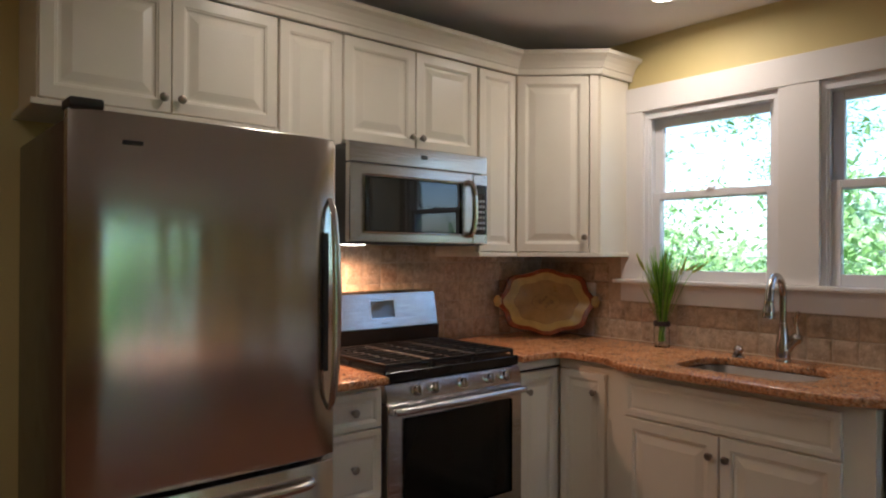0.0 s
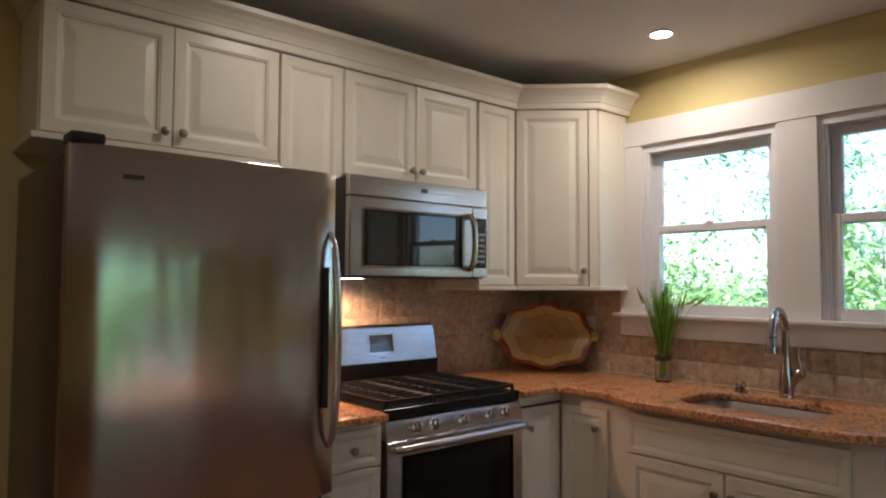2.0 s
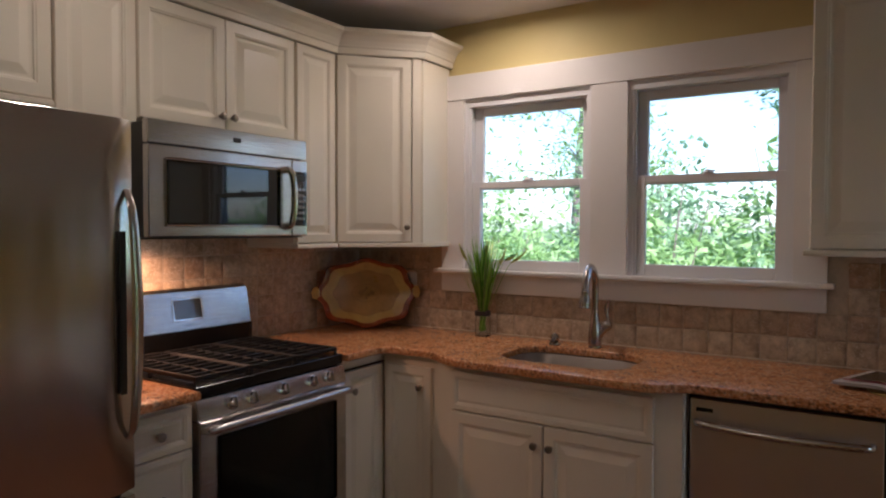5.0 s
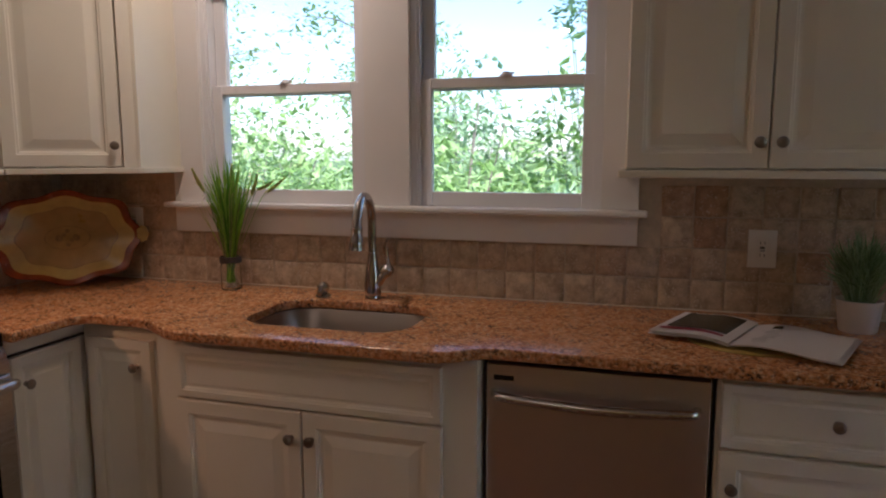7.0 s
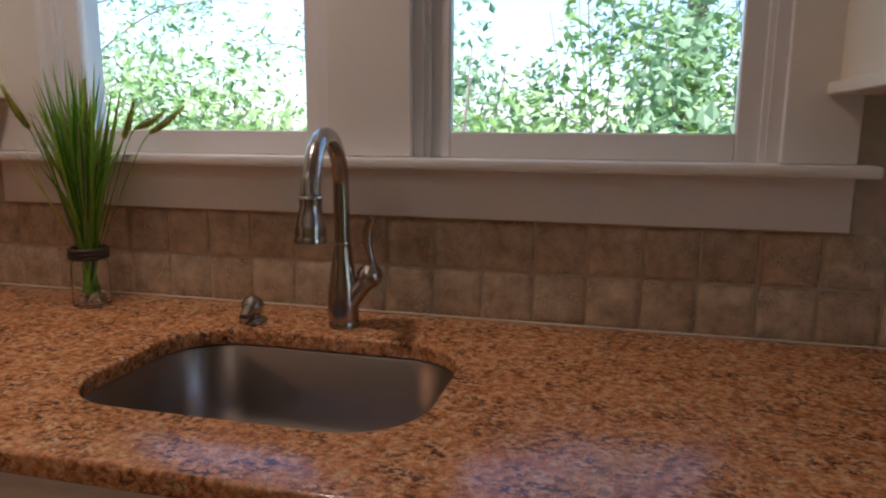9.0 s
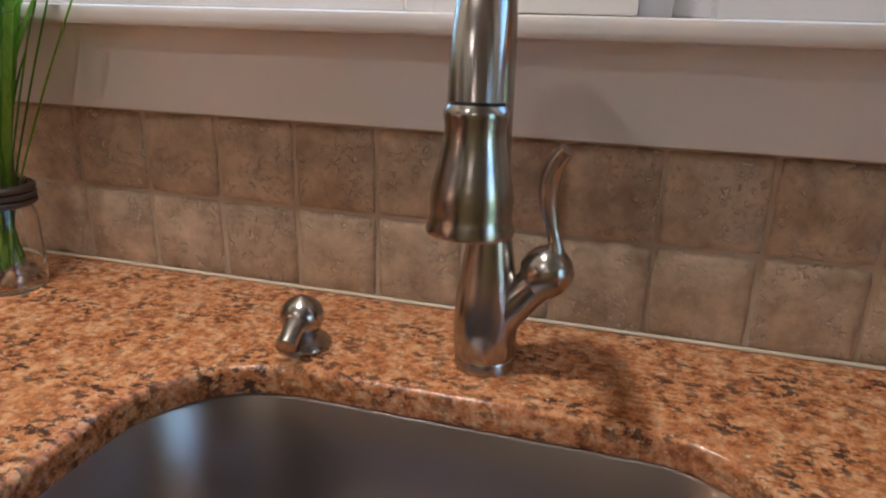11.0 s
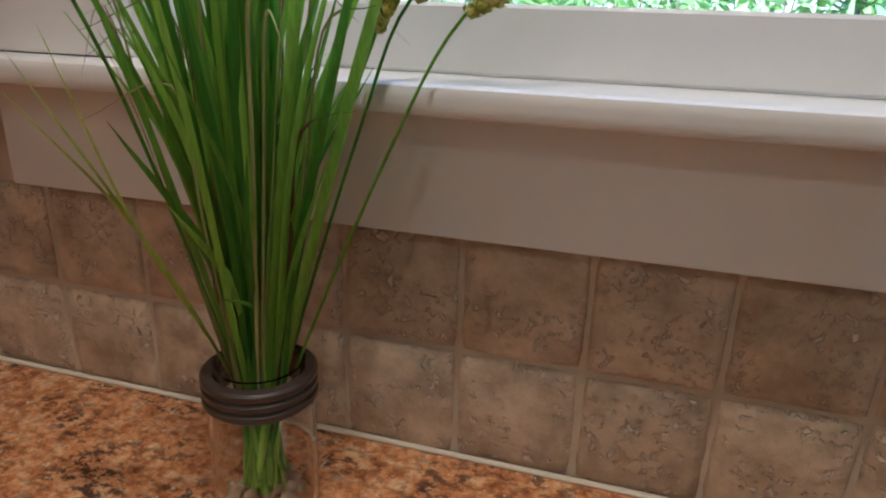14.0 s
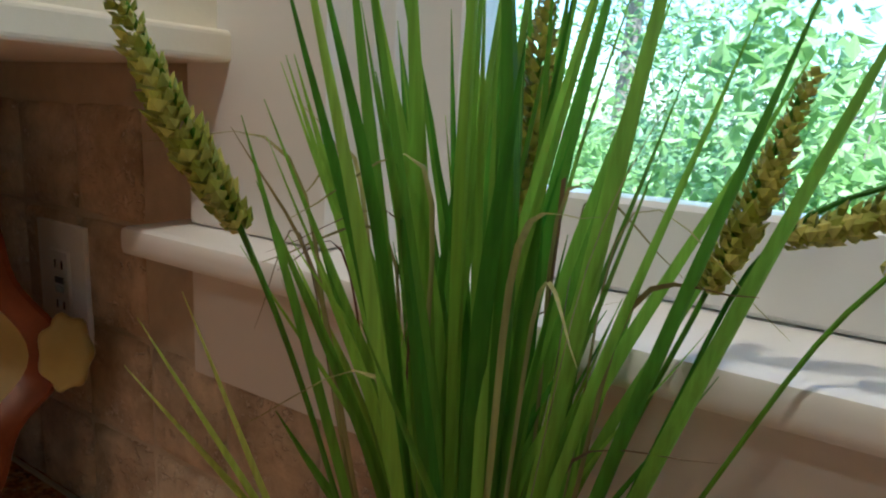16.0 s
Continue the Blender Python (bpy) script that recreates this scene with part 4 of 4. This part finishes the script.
plant = thing("grass_plant", pose(PX, PY, CT), "artificial green ornamental grass with yellow-green seed heads", "plant")
AX = Vector((0.55, -0.83, 0))                 # the bunch fans out along this way
for k in range(126):
    thin = k > 104
    spread = rng.gauss(0, 0.42)
    spread = max(-0.62, min(1.15, spread + 0.05))
    cross = rng.gauss(0, 0.26)
    h = rng.uniform(0.37, 0.53) * (1 - 0.14 * abs(spread)) if not thin else rng.uniform(0.26, 0.42)
    if k % 7 == 0:
        h *= 0.72
    foot = Vector((rng.uniform(-0.014, 0.014), rng.uniform(-0.014, 0.014), 0.022 + rng.uniform(0, 0.02)))
    neck = AX * spread * 0.020 + Vector((0.83, 0.55, 0)) * cross * 0.03
    neck = neck.normalized() * min(neck.length, 0.026) + Vector((0, 0, 0.125))
    reach = 0.132 if not thin else 0.13
    tip = AX * spread * reach + Vector((0.83, 0.55, 0)) * max(-0.6, min(0.35, cross)) * 0.13 + Vector((0, 0, h))
    flat_len = math.hypot(tip.x, tip.y)
    most = 0.42 * (h - 0.125)
    if flat_len > most:
        tip.x, tip.y = tip.x * most / flat_len, tip.y * most / flat_len
    mid = neck.lerp(tip, rng.uniform(0.4, 0.6)) + Vector((rng.gauss(0, 0.007), rng.gauss(0, 0.007), 0.015)) - (AX * spread * 0.018)
    if tip.x > 0.065:
        tip.x = 0.065 + 0.2 * (tip.x - 0.065)
    if thin:
        tip += Vector((rng.uniform(-0.03, 0.01), rng.uniform(-0.03, 0.03), 0.0))
    pts = smooth_path([foot, neck, mid, tip], 5)
    part("blade", ribbon(pts, rng.uniform(0.0022, 0.0032) if thin else rng.uniform(0.0034, 0.0080), rng.uniform(-0.9, 0.5) - 0.6, rng.uniform(0.1, 0.35)), BLADE, plant, "", 60)


for k in range(26):
    a = rng.uniform(0, 6.28)
    lean = rng.uniform(0.03, 0.10)
    neck = Vector((0.02 * math.cos(a), 0.02 * math.sin(a), 0.125))
    up = Vector((math.cos(a) * lean * 0.6, math.sin(a) * lean, rng.uniform(0.30, 0.40)))
    curl = up + Vector((math.cos(a + rng.uniform(-1, 1)) * 0.035, math.sin(a + rng.uniform(-1, 1)) * 0.05, rng.uniform(-0.04, 0.06)))
    for v in (up, curl):
        v.x = min(v.x, 0.06)
    part("wisp", ribbon(smooth_path([Vector((0, 0, 0.04)), neck, neck.lerp(up, 0.6), up, curl], 5), rng.uniform(0.0010, 0.0024), rng.uniform(-1.5, 1.5), 0.2), WISP, plant, "", 60)


def seed_head(base, tip, size):
    """Clustered husks round a stalk."""
    bm = bmesh.new()
    base, tip = Vector(base), Vector(tip)
    axis = tip - base
    n = int(axis.length / 0.0019)
    for k in range(n):
        t = k / n
        c = base + axis * t + Vector((0, 0, -0.006 * math.sin(math.pi * t)))
        for q in range(5):
            a = k * 2.4 + q * 1.57 + rng.uniform(-0.3, 0.3)
            out = Vector((math.cos(a), math.sin(a), 0))
            out = (out - axis.normalized() * out.dot(axis.normalized())).normalized()
            r = size * (0.7 + 0.5 * math.sin(math.pi * min(1, t + 0.15))) * rng.uniform(0.75, 1.2)
            e = (out * 0.8 + axis.normalized() * 0.8).normalized()
            side = e.cross(out + Vector((0.1, 0.2, 0.3))).normalized() * r * 0.42
            p = c + out * r * 0.25
            lift = side.cross(e).normalized() * r * 0.25
            va = [bm.verts.new(x) for x in (p, p + e * r * 0.5 + side, p + e * r * 0.95, p + e * r * 0.5 - side, p + e * r * 0.45 + lift)]
            for i in range(4):
                bm.faces.new((va[i], va[(i + 1) % 4], va[4]))
            bm.faces.new((va[3], va[2], va[1], va[0]))
    return bm


O = Vector((PX, PY, CT))
for tip in ((2.990, 2.081, 1.242), (2.990, 2.072, 1.261), (2.991, 2.049, 1.274)):
    tip = Vector(tip) - O
    part("blade", ribbon(smooth_path([Vector((0, 0.004, 0.04)), Vector((-0.015, 0.016, 0.13)), Vector((-0.050, 0.046, 0.240)), tip], 5), 0.0042, 0.4, 0.2), YOUNG, plant, "pale yellow-green young blade", 60)
for tip, width in (((3.066, 1.866, 1.390), 0.0085), ((3.066, 1.892, 1.375), 0.0070), ((3.060, 1.924, 1.420), 0.0082), ((3.054, 2.018, 1.425), 0.0070), ((3.054, 2.044, 1.410), 0.0062)):
    tip = Vector(tip) - O
    neck = Vector((tip.x * 0.15, tip.y * 0.15, 0.125))
    part("blade", ribbon(smooth_path([Vector((0, 0, 0.03)), neck, neck.lerp(tip, 0.5) + Vector((0, 0, 0.012)), tip], 6), width, -0.6, 0.22), BLADE, plant, "", 60)
for base, tip in (((3.014, 2.049, 1.290), (2.982, 2.072, 1.374)), ((3.092, 1.990, 1.268), (3.095, 1.982, 1.392)), ((3.128, 1.925, 1.270), (3.140, 1.902, 1.352)), ((3.140, 1.905, 1.292), (3.160, 1.845, 1.328)), ((3.140, 1.870, 1.283), (3.165, 1.800, 1.340))):
    base, tip = Vector(base) - O, Vector(tip) - O
    neck = Vector((base.x * 0.2, base.y * 0.2, 0.13))
    part("stalk", tube(smooth_path([Vector((0, 0, 0.03)), neck, neck.lerp(base, 0.6) + Vector((0, 0, 0.015)), base, base.lerp(tip, 0.9)], 5), 0.0011, 6), BLADE, plant, "", True)
    part("seed_head", seed_head(base, tip, 0.0068), SEED, plant, "fuzzy yellow-green seed head")

# ---- platter ----
pl = thing("platter", pose(2.958, 2.633, CT + 0.003, 0, 0, -45) @ pose(0, 0, 0, -8), "large scalloped ceramic platter with rust rim and cream centre", "platter")
PW, PH = 0.248, 0.170


def scallop(s, n=96, wob=0.05):
    pts = []
    for k in range(n):
        a = 2 * math.pi * k / n
        c, q = math.cos(a), math.sin(a)
        r = 1 / (abs(c) ** 3.2 + abs(q) ** 3.2) ** (1 / 3.2)
        r *= 1 + wob * math.cos(8 * a) * (0.6 + 0.4 * s) - 0.10 * math.cos(4 * a + math.pi) * 0.5
        pts.append((PW * s * r * c, PH * s * r * q))
    return pts


bm = bmesh.new()
rings = []
for s, y in ((0.2, 0.010), (0.66, 0.010), (0.96, -0.010), (1.0, -0.014), (0.985, -0.018), (0.875, -0.012), (0.86, -0.010), (0.66, 0.001), (0.645, 0.003), (0.2, 0.004)):
    rings.append([bm.verts.new((x, y, z + 0.188)) for x, z in scallop(s)])
for i, (a, b) in enumerate(zip(rings, rings[1:])):
    for k in range(96):
        f = bm.faces.new((a[k], a[(k + 1) % 96], b[(k + 1) % 96], b[k]))
        f.material_index = 0 if i < 5 else 1 if i < 7 else 3 if i == 7 else 2
bm.faces.new(rings[0][::-1])
bm.faces.new(rings[-1]).material_index = 2
part("dish", bm, [PLATE_RIM, PLATE_CREAM, PLATE_MID, PLATE_ART], pl, "scalloped glazed dish", True)
for sgn in (-1, 1):
    lobe = [(0.022 * (1 + 0.07 * math.cos(7 * a)) * math.cos(a), 0.034 * (1 + 0.07 * math.cos(7 * a)) * math.sin(a)) for a in [2 * math.pi * k / 40 for k in range(40)]]
    part("handle", prism(lobe, -0.007, 0.007, 0.005), PLATE_CREAM, pl, "moulded cream scroll handle", 40, pose(sgn * 0.268, -0.012, 0.190, 90, 0, 0 if sgn > 0 else 180))
for ox, oz, rr in ((-0.030, 0.0, 0.014), (0.030, 0.0, 0.014), (0, 0.026, 0.009), (0, -0.026, 0.009), (-0.012, 0.012, 0.008), (0.012, -0.012, 0.008)):
    part("painted_flower", lathe([(0, 0), (rr, 0), (rr * 0.9, 0.001), (0, 0.0012)], 9, pose(0, 0, 0, 90)), PLATE_ART, pl, "", m=pose(ox, 0.003, 0.188 + oz))
part("painted_ring", lathe([(0.052, 0), (0.055, 0), (0.055, 0.0008), (0.052, 0.0008)], 40, pose(0, 0, 0, 90)), PLATE_ART, pl, "", m=pose(0, 0.003, 0.188) @ Matrix.Diagonal((1.45, 1, 0.85, 1)))


# ---- outlets ----
def outlet(m, label):
    o = thing("outlet", m, label, "outlet", "wall outlets")
    part("cover_plate", box(-0.042, 0.042, -0.006, 0, -0.060, 0.060, 0.003, 2), OUTLET, o, "", True)
    part("insert", box(-0.017, 0.017, -0.0085, -0.005, -0.034, 0.034, 0.0015, 1), OUTLET, o)
    for z in (-0.020, 0.020):
        for x in (-0.006, 0.006):
            part("slot", box(x - 0.001, x + 0.001, -0.0092, -0.008, z - 0.004, z + 0.004), BLACK, o)
    for z in (-0.0045, 0.0045):
        part("test_button", box(-0.007, 0.007, -0.0095, -0.008, z - 0.003, z + 0.003), PLASTIC if z > 0 else PRINT, o)
    return o


outlet(pose(3.198, 0.136, 1.125, 0, 0, -90), "white outlet with a cover plate set in the tile backsplash")
outlet(pose(3.198, 2.520, 1.150, 0, 0, -90), "white outlet set in the tile behind the platter")

# ---- magazine on a placemat ----
pm_ = part("placemat", lathe([(0, 0), (0.150, 0), (0.152, 0.002), (0.150, 0.004), (0.140, 0.0055), (0, 0.0055)], 48), PLATE_CREAM, None, "", True, pose(2.83, 0.20, CT + 0.0005) @ Matrix.Diagonal((0.95, 1.15, 1, 1)))
tagged(pm_, "flat cream placemat under the open magazine", "placemat")
mag = thing("magazine", pose(2.850, 0.222, CT + 0.007, 0, 0, -113), "open glossy magazine with a dark photo and crimson band", "magazine")


def page(x0, x1, y0, y1, lift, z0, curl=0.0, thick=0.0008):
    bm = bmesh.new()
    n = 10
    rows = []
    for i in range(n + 1):
        t = i / n
        x = x0 + (x1 - x0) * t
        z = z0 + lift * math.sin(math.pi * min(1, t * 1.0)) * (1 - t) + curl * t ** 3
        rows.append([bm.verts.new(v) for v in ((x, y0, z), (x, y1, z), (x, y1, z - thick), (x, y0, z - thick))])
    for a, b in zip(rows, rows[1:]):
        for k in range(4):
            bm.faces.new((a[k], a[(k + 1) % 4], b[(k + 1) % 4], b[k]))
    bm.faces.new(rows[0])
    bm.faces.new(rows[-1][::-1])
    return bm


rngm = random.Random(2)
for k in range(7):
    o1, o2 = rngm.uniform(-0.004, 0.004), rngm.uniform(-0.004, 0.004)
    part("page", page(0, -0.212 + o1, -0.140 + o2, 0.140 + o2, 0.016, 0.003 + 0.0018 * k, 0.002), PAPER, mag, "", True)
for k in range(4):
    o1, o2 = rngm.uniform(-0.006, 0.006), rngm.uniform(-0.005, 0.005)
    part("page", page(0, 0.255 + o1, -0.140 + o2, 0.140 + o2, 0.020, 0.003 + 0.0018 * k, 0.001 * k), PAPER, mag, "", True)
ztop = 0.003 + 0.0018 * 6
part("photo", page(-0.020, -0.190, -0.075, 0.125, 0.0135, ztop + 0.0038, 0.001, 0.0003), PHOTO, mag, "dark printed photograph", True)
part("crimson_band", page(-0.020, -0.200, -0.105, -0.085, 0.0135, ztop + 0.0038, 0.001, 0.0003), CRIMSON, mag, "crimson printed band", True)
part("photo", page(0.040, 0.120, 0.075, 0.112, 0.012, 0.0135, 0.0, 0.0003), PHOTO, mag, "", True)
for r in range(9):
    part("text_line", page(0.030, rngm.uniform(0.13, 0.19), 0.05 - r * 0.018, 0.054 - r * 0.018, 0.012, 0.0132, 0.0, 0.0003), INK, mag, "", True)

# ---- small potted plant ----
pot = thing("potted_plant", pose(3.045, -0.105, CT), "small bushy dark green plant in a white ceramic pot", "plant")
part("pot", lathe([(0, 0), (0.046, 0), (0.050, 0.004), (0.060, 0.088), (0.062, 0.092), (0.058, 0.094), (0.054, 0.085), (0.050, 0.078), (0, 0.078)], 36), CERAMIC, pot, "white ceramic pot", True)
rp = random.Random(9)
bm = bmesh.new()
for k in range(520):
    a, u = rp.uniform(0, 6.28), rp.random()
    foot = Vector((rp.uniform(-0.03, 0.03), rp.uniform(-0.03, 0.03), 0.078))
    r = 0.105 * math.sqrt(u)
    tip = Vector((r * math.cos(a), r * math.sin(a), 0.26 + rp.uniform(-0.06, 0.05) - 0.5 * r))
    join(bm, ribbon(smooth_path([foot, foot.lerp(tip, 0.5) + Vector((0, 0, 0.02)), tip], 3), rp.uniform(0.003, 0.006), rp.uniform(0, 3.1)))
tagged(part("foliage", bm, LEAF_FAR, pot, "dense thin green leaves", 60), "", "", "", "stuff")


# ---- garden ----
tagged(part("ground", box(-400, 400, -400, 400, -0.75, -0.65), GRASS), "sunlit grassy garden ground", "", "", "structure")


def leaves(points, size, rng, flat=0.4):
    """Many folded leaves as one joined mesh."""
    verts, faces = [], []
    for p in points:
        d = Vector((rng.gauss(0, 1), rng.gauss(0, 1), rng.gauss(-0.2, flat))).normalized()
        s = d.cross(Vector((rng.gauss(0, 0.3), rng.gauss(0, 0.3), 1))).normalized()
        q = size * rng.uniform(0.6, 1.3)
        nrm = d.cross(s) * q * 0.12
        i = len(verts)
        verts += [p, p + d * q * 0.45 + s * q * 0.28 + nrm, p + d * q, p + d * q * 0.45 - s * q * 0.28 + nrm]
        faces += [(i, i + 1, i + 2), (i, i + 2, i + 3)]
    me = bpy.data.meshes.new("leaves")
    me.from_pydata(verts, [], faces)
    return me


def tree(x, y, height, spread, count, size, seed, mat, low=0.3, label="leafy green deciduous tree in the garden"):
    rng = random.Random(seed)
    t = thing("tree", pose(x, y, -0.66), label, "tree", "garden trees")
    trunk = smooth_path([(0, 0, 0), (rng.uniform(-0.1, 0.1), rng.uniform(-0.1, 0.1), height * 0.35), (rng.uniform(-0.2, 0.2), rng.uniform(-0.2, 0.2), height * 0.85)], 6)
    k = len(trunk)
    part("trunk", tube(trunk, [0.028 * height * (1 - 0.8 * i / k) + 0.01 for i in range(k)], 10), BARK, t, "", True)
    pts = []
    limbs = 16
    for i in range(limbs):
        z = height * (low + (0.92 - low) * (i + rng.random()) / limbs)
        a = i * 2.4 + rng.uniform(-0.5, 0.5)
        ln = spread * rng.uniform(0.6, 1.1) * (1 - 0.5 * abs(z / height - 0.5))
        s = trunk[min(k - 1, int(k * z / height / 0.85 * 0.98))]
        s = Vector((s.x, s.y, z))
        e = s + Vector((math.cos(a) * ln, math.sin(a) * ln, ln * rng.uniform(0.0, 0.5)))
        limb = smooth_path([s, s.lerp(e, 0.5) + Vector((0, 0, 0.12 * ln)), e], 5)
        part("limb", tube(limb, [0.005 * height * 0.5 * (1 - 0.85 * j / len(limb)) + 0.003 for j in range(len(limb))], 6), BARK, t, "", True)
        for c in range(count // limbs):
            u = rng.random() ** 0.6
            base = limb[min(len(limb) - 1, int(u * len(limb)))]
            cl = noise.noise_vector(base * 2.1 + Vector((c % 9, seed, 0))) * 0.35 * spread * 0.6
            pts.append(base + cl + Vector((rng.gauss(0, 0.13), rng.gauss(0, 0.13), rng.gauss(-0.05, 0.12))) * (0.5 + spread * 0.45))
    me = leaves(pts, size, rng)
    me.materials.append(mat)
    ob = new("crown", me)
    ob.parent = t
    tagged(ob, "", "", "", "stuff")
    return t


def shrub(x, y, w, h, count, size, seed, mat):
    rng = random.Random(seed)
    t = thing("shrub", pose(x, y, -0.66), "dense sunlit green garden shrub", "shrub", "garden shrubs")
    for i in range(7):
        a = rng.uniform(0, 6.28)
        e = Vector((math.cos(a) * w * 0.35, math.sin(a) * w * 0.35, h * rng.uniform(0.6, 0.9)))
        part("stem", tube(smooth_path([(0.1 * math.cos(a), 0.1 * math.sin(a), 0), e * 0.5 + Vector((0, 0, 0.1)), e], 4), 0.006, 6), BARK, t, "", True)
    pts = []
    while len(pts) < count:
        v = Vector((rng.uniform(-1, 1), rng.uniform(-1, 1), rng.uniform(0, 1)))
        rr = math.sqrt(v.x ** 2 + v.y ** 2 + (v.z * 1.0) ** 2)
        lim = 0.85 + 0.3 * noise.noise(v * 2.3 + Vector((seed, 0, 0)))
        if rr < lim and rr > lim - 0.45 and noise.noise(v * 4.5 + Vector((0, seed, 0))) > -0.25:
            pts.append(Vector((v.x * w, v.y * w, v.z * h)))
    me = leaves(pts, size, rng, 0.7)
    me.materials.append(mat)
    ob = new("crown", me)
    ob.parent = t
    tagged(ob, "", "", "", "stuff")


for k, (x, y, w, h) in enumerate(((6.2, 0.3, 1.3, 3.0), (6.5, 2.1, 1.4, 2.9), (7.0, 4.2, 1.5, 2.8), (7.4, 6.6, 1.6, 2.9), (6.4, -1.7, 1.4, 3.0), (8.6, 9.4, 1.8, 3.0), (8.6, 2.6, 1.8, 3.7), (8.4, -0.6, 1.8, 4.0), (9.4, 6.0, 1.9, 3.6), (10.5, 12.0, 2.2, 3.8), (8.2, 1.0, 1.7, 4.0), (10.8, 3.8, 2.2, 4.2), (11.6, 8.6, 2.4, 4.2))):
    shrub(x, y, w, h, 4600, 0.12, 1 + k, LEAF if k % 3 else LEAF_FAR)
tree(8.9, 0.2, 6.4, 1.5, 5200, 0.11, 11, LEAF_FAR)
tree(12.5, 5.2, 7.0, 2.2, 3600, 0.13, 12, LEAF, 0.35)
tree(12.0, 9.6, 7.0, 2.2, 3600, 0.13, 13, LEAF, 0.35)
tree(13.5, -4.0, 8.0, 2.6, 3400, 0.17, 14, LEAF_FAR)
tree(14.0, 14.0, 8.0, 2.6, 3400, 0.18, 15, LEAF)
for k, (x, y) in enumerate(((1.6, -5.4), (3.4, -5.6), (5.4, -6.4), (2.5, -7.4), (5.0, -8.4), (3.9, -7.2))):
    shrub(x, y, 1.7, 4.6, 5200, 0.15, 20 + k, LEAF)
tree(3.6, -10.5, 8, 2.6, 2600, 0.2, 31, LEAF)
tree(6.6, -10.0, 8, 2.6, 2600, 0.2, 32, LEAF)

# ---- tile backsplash, piece by piece ----
P_, G_ = 0.1026, 0.0042


def tile_mesh(seed):
    """A tumbled square tile with uneven rounded edges, centred, front towards -y."""
    rng = random.Random(seed)
    s = (P_ - G_) / 2
    n = 6
    def loop(inset, d, jit):
        pts = []
        for c in range(4):
            for k in range(n):
                t = -1 + 2 * k / n
                x, z = ((t, -1), (1, t), (-t, 1), (-1, -t))[c]
                q = s - inset
                cut = 0.975 if k == 0 else 1.0
                pts.append((x * q * cut + rng.uniform(-jit, jit), -d, z * q * cut + rng.uniform(-jit, jit)))
        return pts
    loops = [loop(0.0, 0.0, 0.0), loop(0.0, 0.006, 0.0008), loop(0.0034, 0.0094, 0.0013), loop(0.0105, 0.0112, 0.0012)]
    bm = bmesh.new()
    rings = [[bm.verts.new(p) for p in lp] for lp in loops]
    for a, b in zip(rings, rings[1:]):
        for k in range(len(a)):
            j = (k + 1) % len(a)
            bm.faces.new((a[k], a[j], b[j], b[k]))
    bm.faces.new(rings[-1])
    bmesh.ops.recalc_face_normals(bm, faces=bm.faces)
    me = bpy.data.meshes.new("tile")
    bm.to_mesh(me)
    bm.free()
    me.materials.append(TILE)
    me.polygons.foreach_set("use_smooth", [True] * len(me.polygons))
    me.set_sharp_from_angle(angle=radians(50))
    return me


TILES = [tile_mesh(100 + k) for k in range(10)]
TB = 0.0015
be = part("backsplash_east", bmesh.new(), GROUT)
me = be.data
g = bmesh.new()
box(3.2020, EX - 0.0005, -0.93, CY0 - 0.001, CT, 1.376, bm=g)
box(3.2020, EX - 0.0005, CY0 - 0.001, CY1 + 0.001, CT, 1.135, bm=g)
box(3.2020, EX - 0.0005, CY1 + 0.001, NY - 0.0005, CT, 1.376, bm=g)
g.to_mesh(me)
g.free()
tagged(be, "tumbled travertine tile backsplash with sandy grout", "backsplash", "", "structure")
bn = part("backsplash_north", box(1.31, 3.2044, NY - 0.0096, NY - 0.0005, 0.90, 1.40), GROUT)
tagged(bn, "tumbled travertine tile backsplash with sandy grout", "backsplash", "", "structure")
rt = random.Random(77)


def put_tile(owner, m):
    ob = new("tile", TILES[rt.randrange(len(TILES))])
    ob.parent = owner
    ob.matrix_basis = m @ pose(rt.uniform(-0.0006, 0.0006), rt.uniform(-0.0010, 0.0006), rt.uniform(-0.0006, 0.0006), rt.uniform(-0.5, 0.5), rt.choice((0, 90, 180, 270)) + rt.uniform(-0.5, 0.5), rt.uniform(-0.5, 0.5))


for row in range(5):
    z = CT - 0.001 + P_ * (row + 0.5)
    y = 1.7790 + P_ * 10.5
    while y > -0.88:
        fits = row < 2 or y - P_ / 2 > CY1 - 0.012 or y + P_ / 2 < CY0 + 0.012
        if z + P_ / 2 > 1.38:
            fits = False
        if fits:
            put_tile(be, pose(3.2080, y, z, 0, 0, -90))
        y -= P_
    if z + P_ / 2 <= 1.44:
        x = 1.352
        while x < 3.16:
            put_tile(bn, pose(x, NY - 0.0025, z))
            x += P_
part("caulk_line", box(3.1925, 3.1985, -0.93, 2.88, CT + 0.0002, CT + 0.0035, 0.001, 1), CAULK, be)
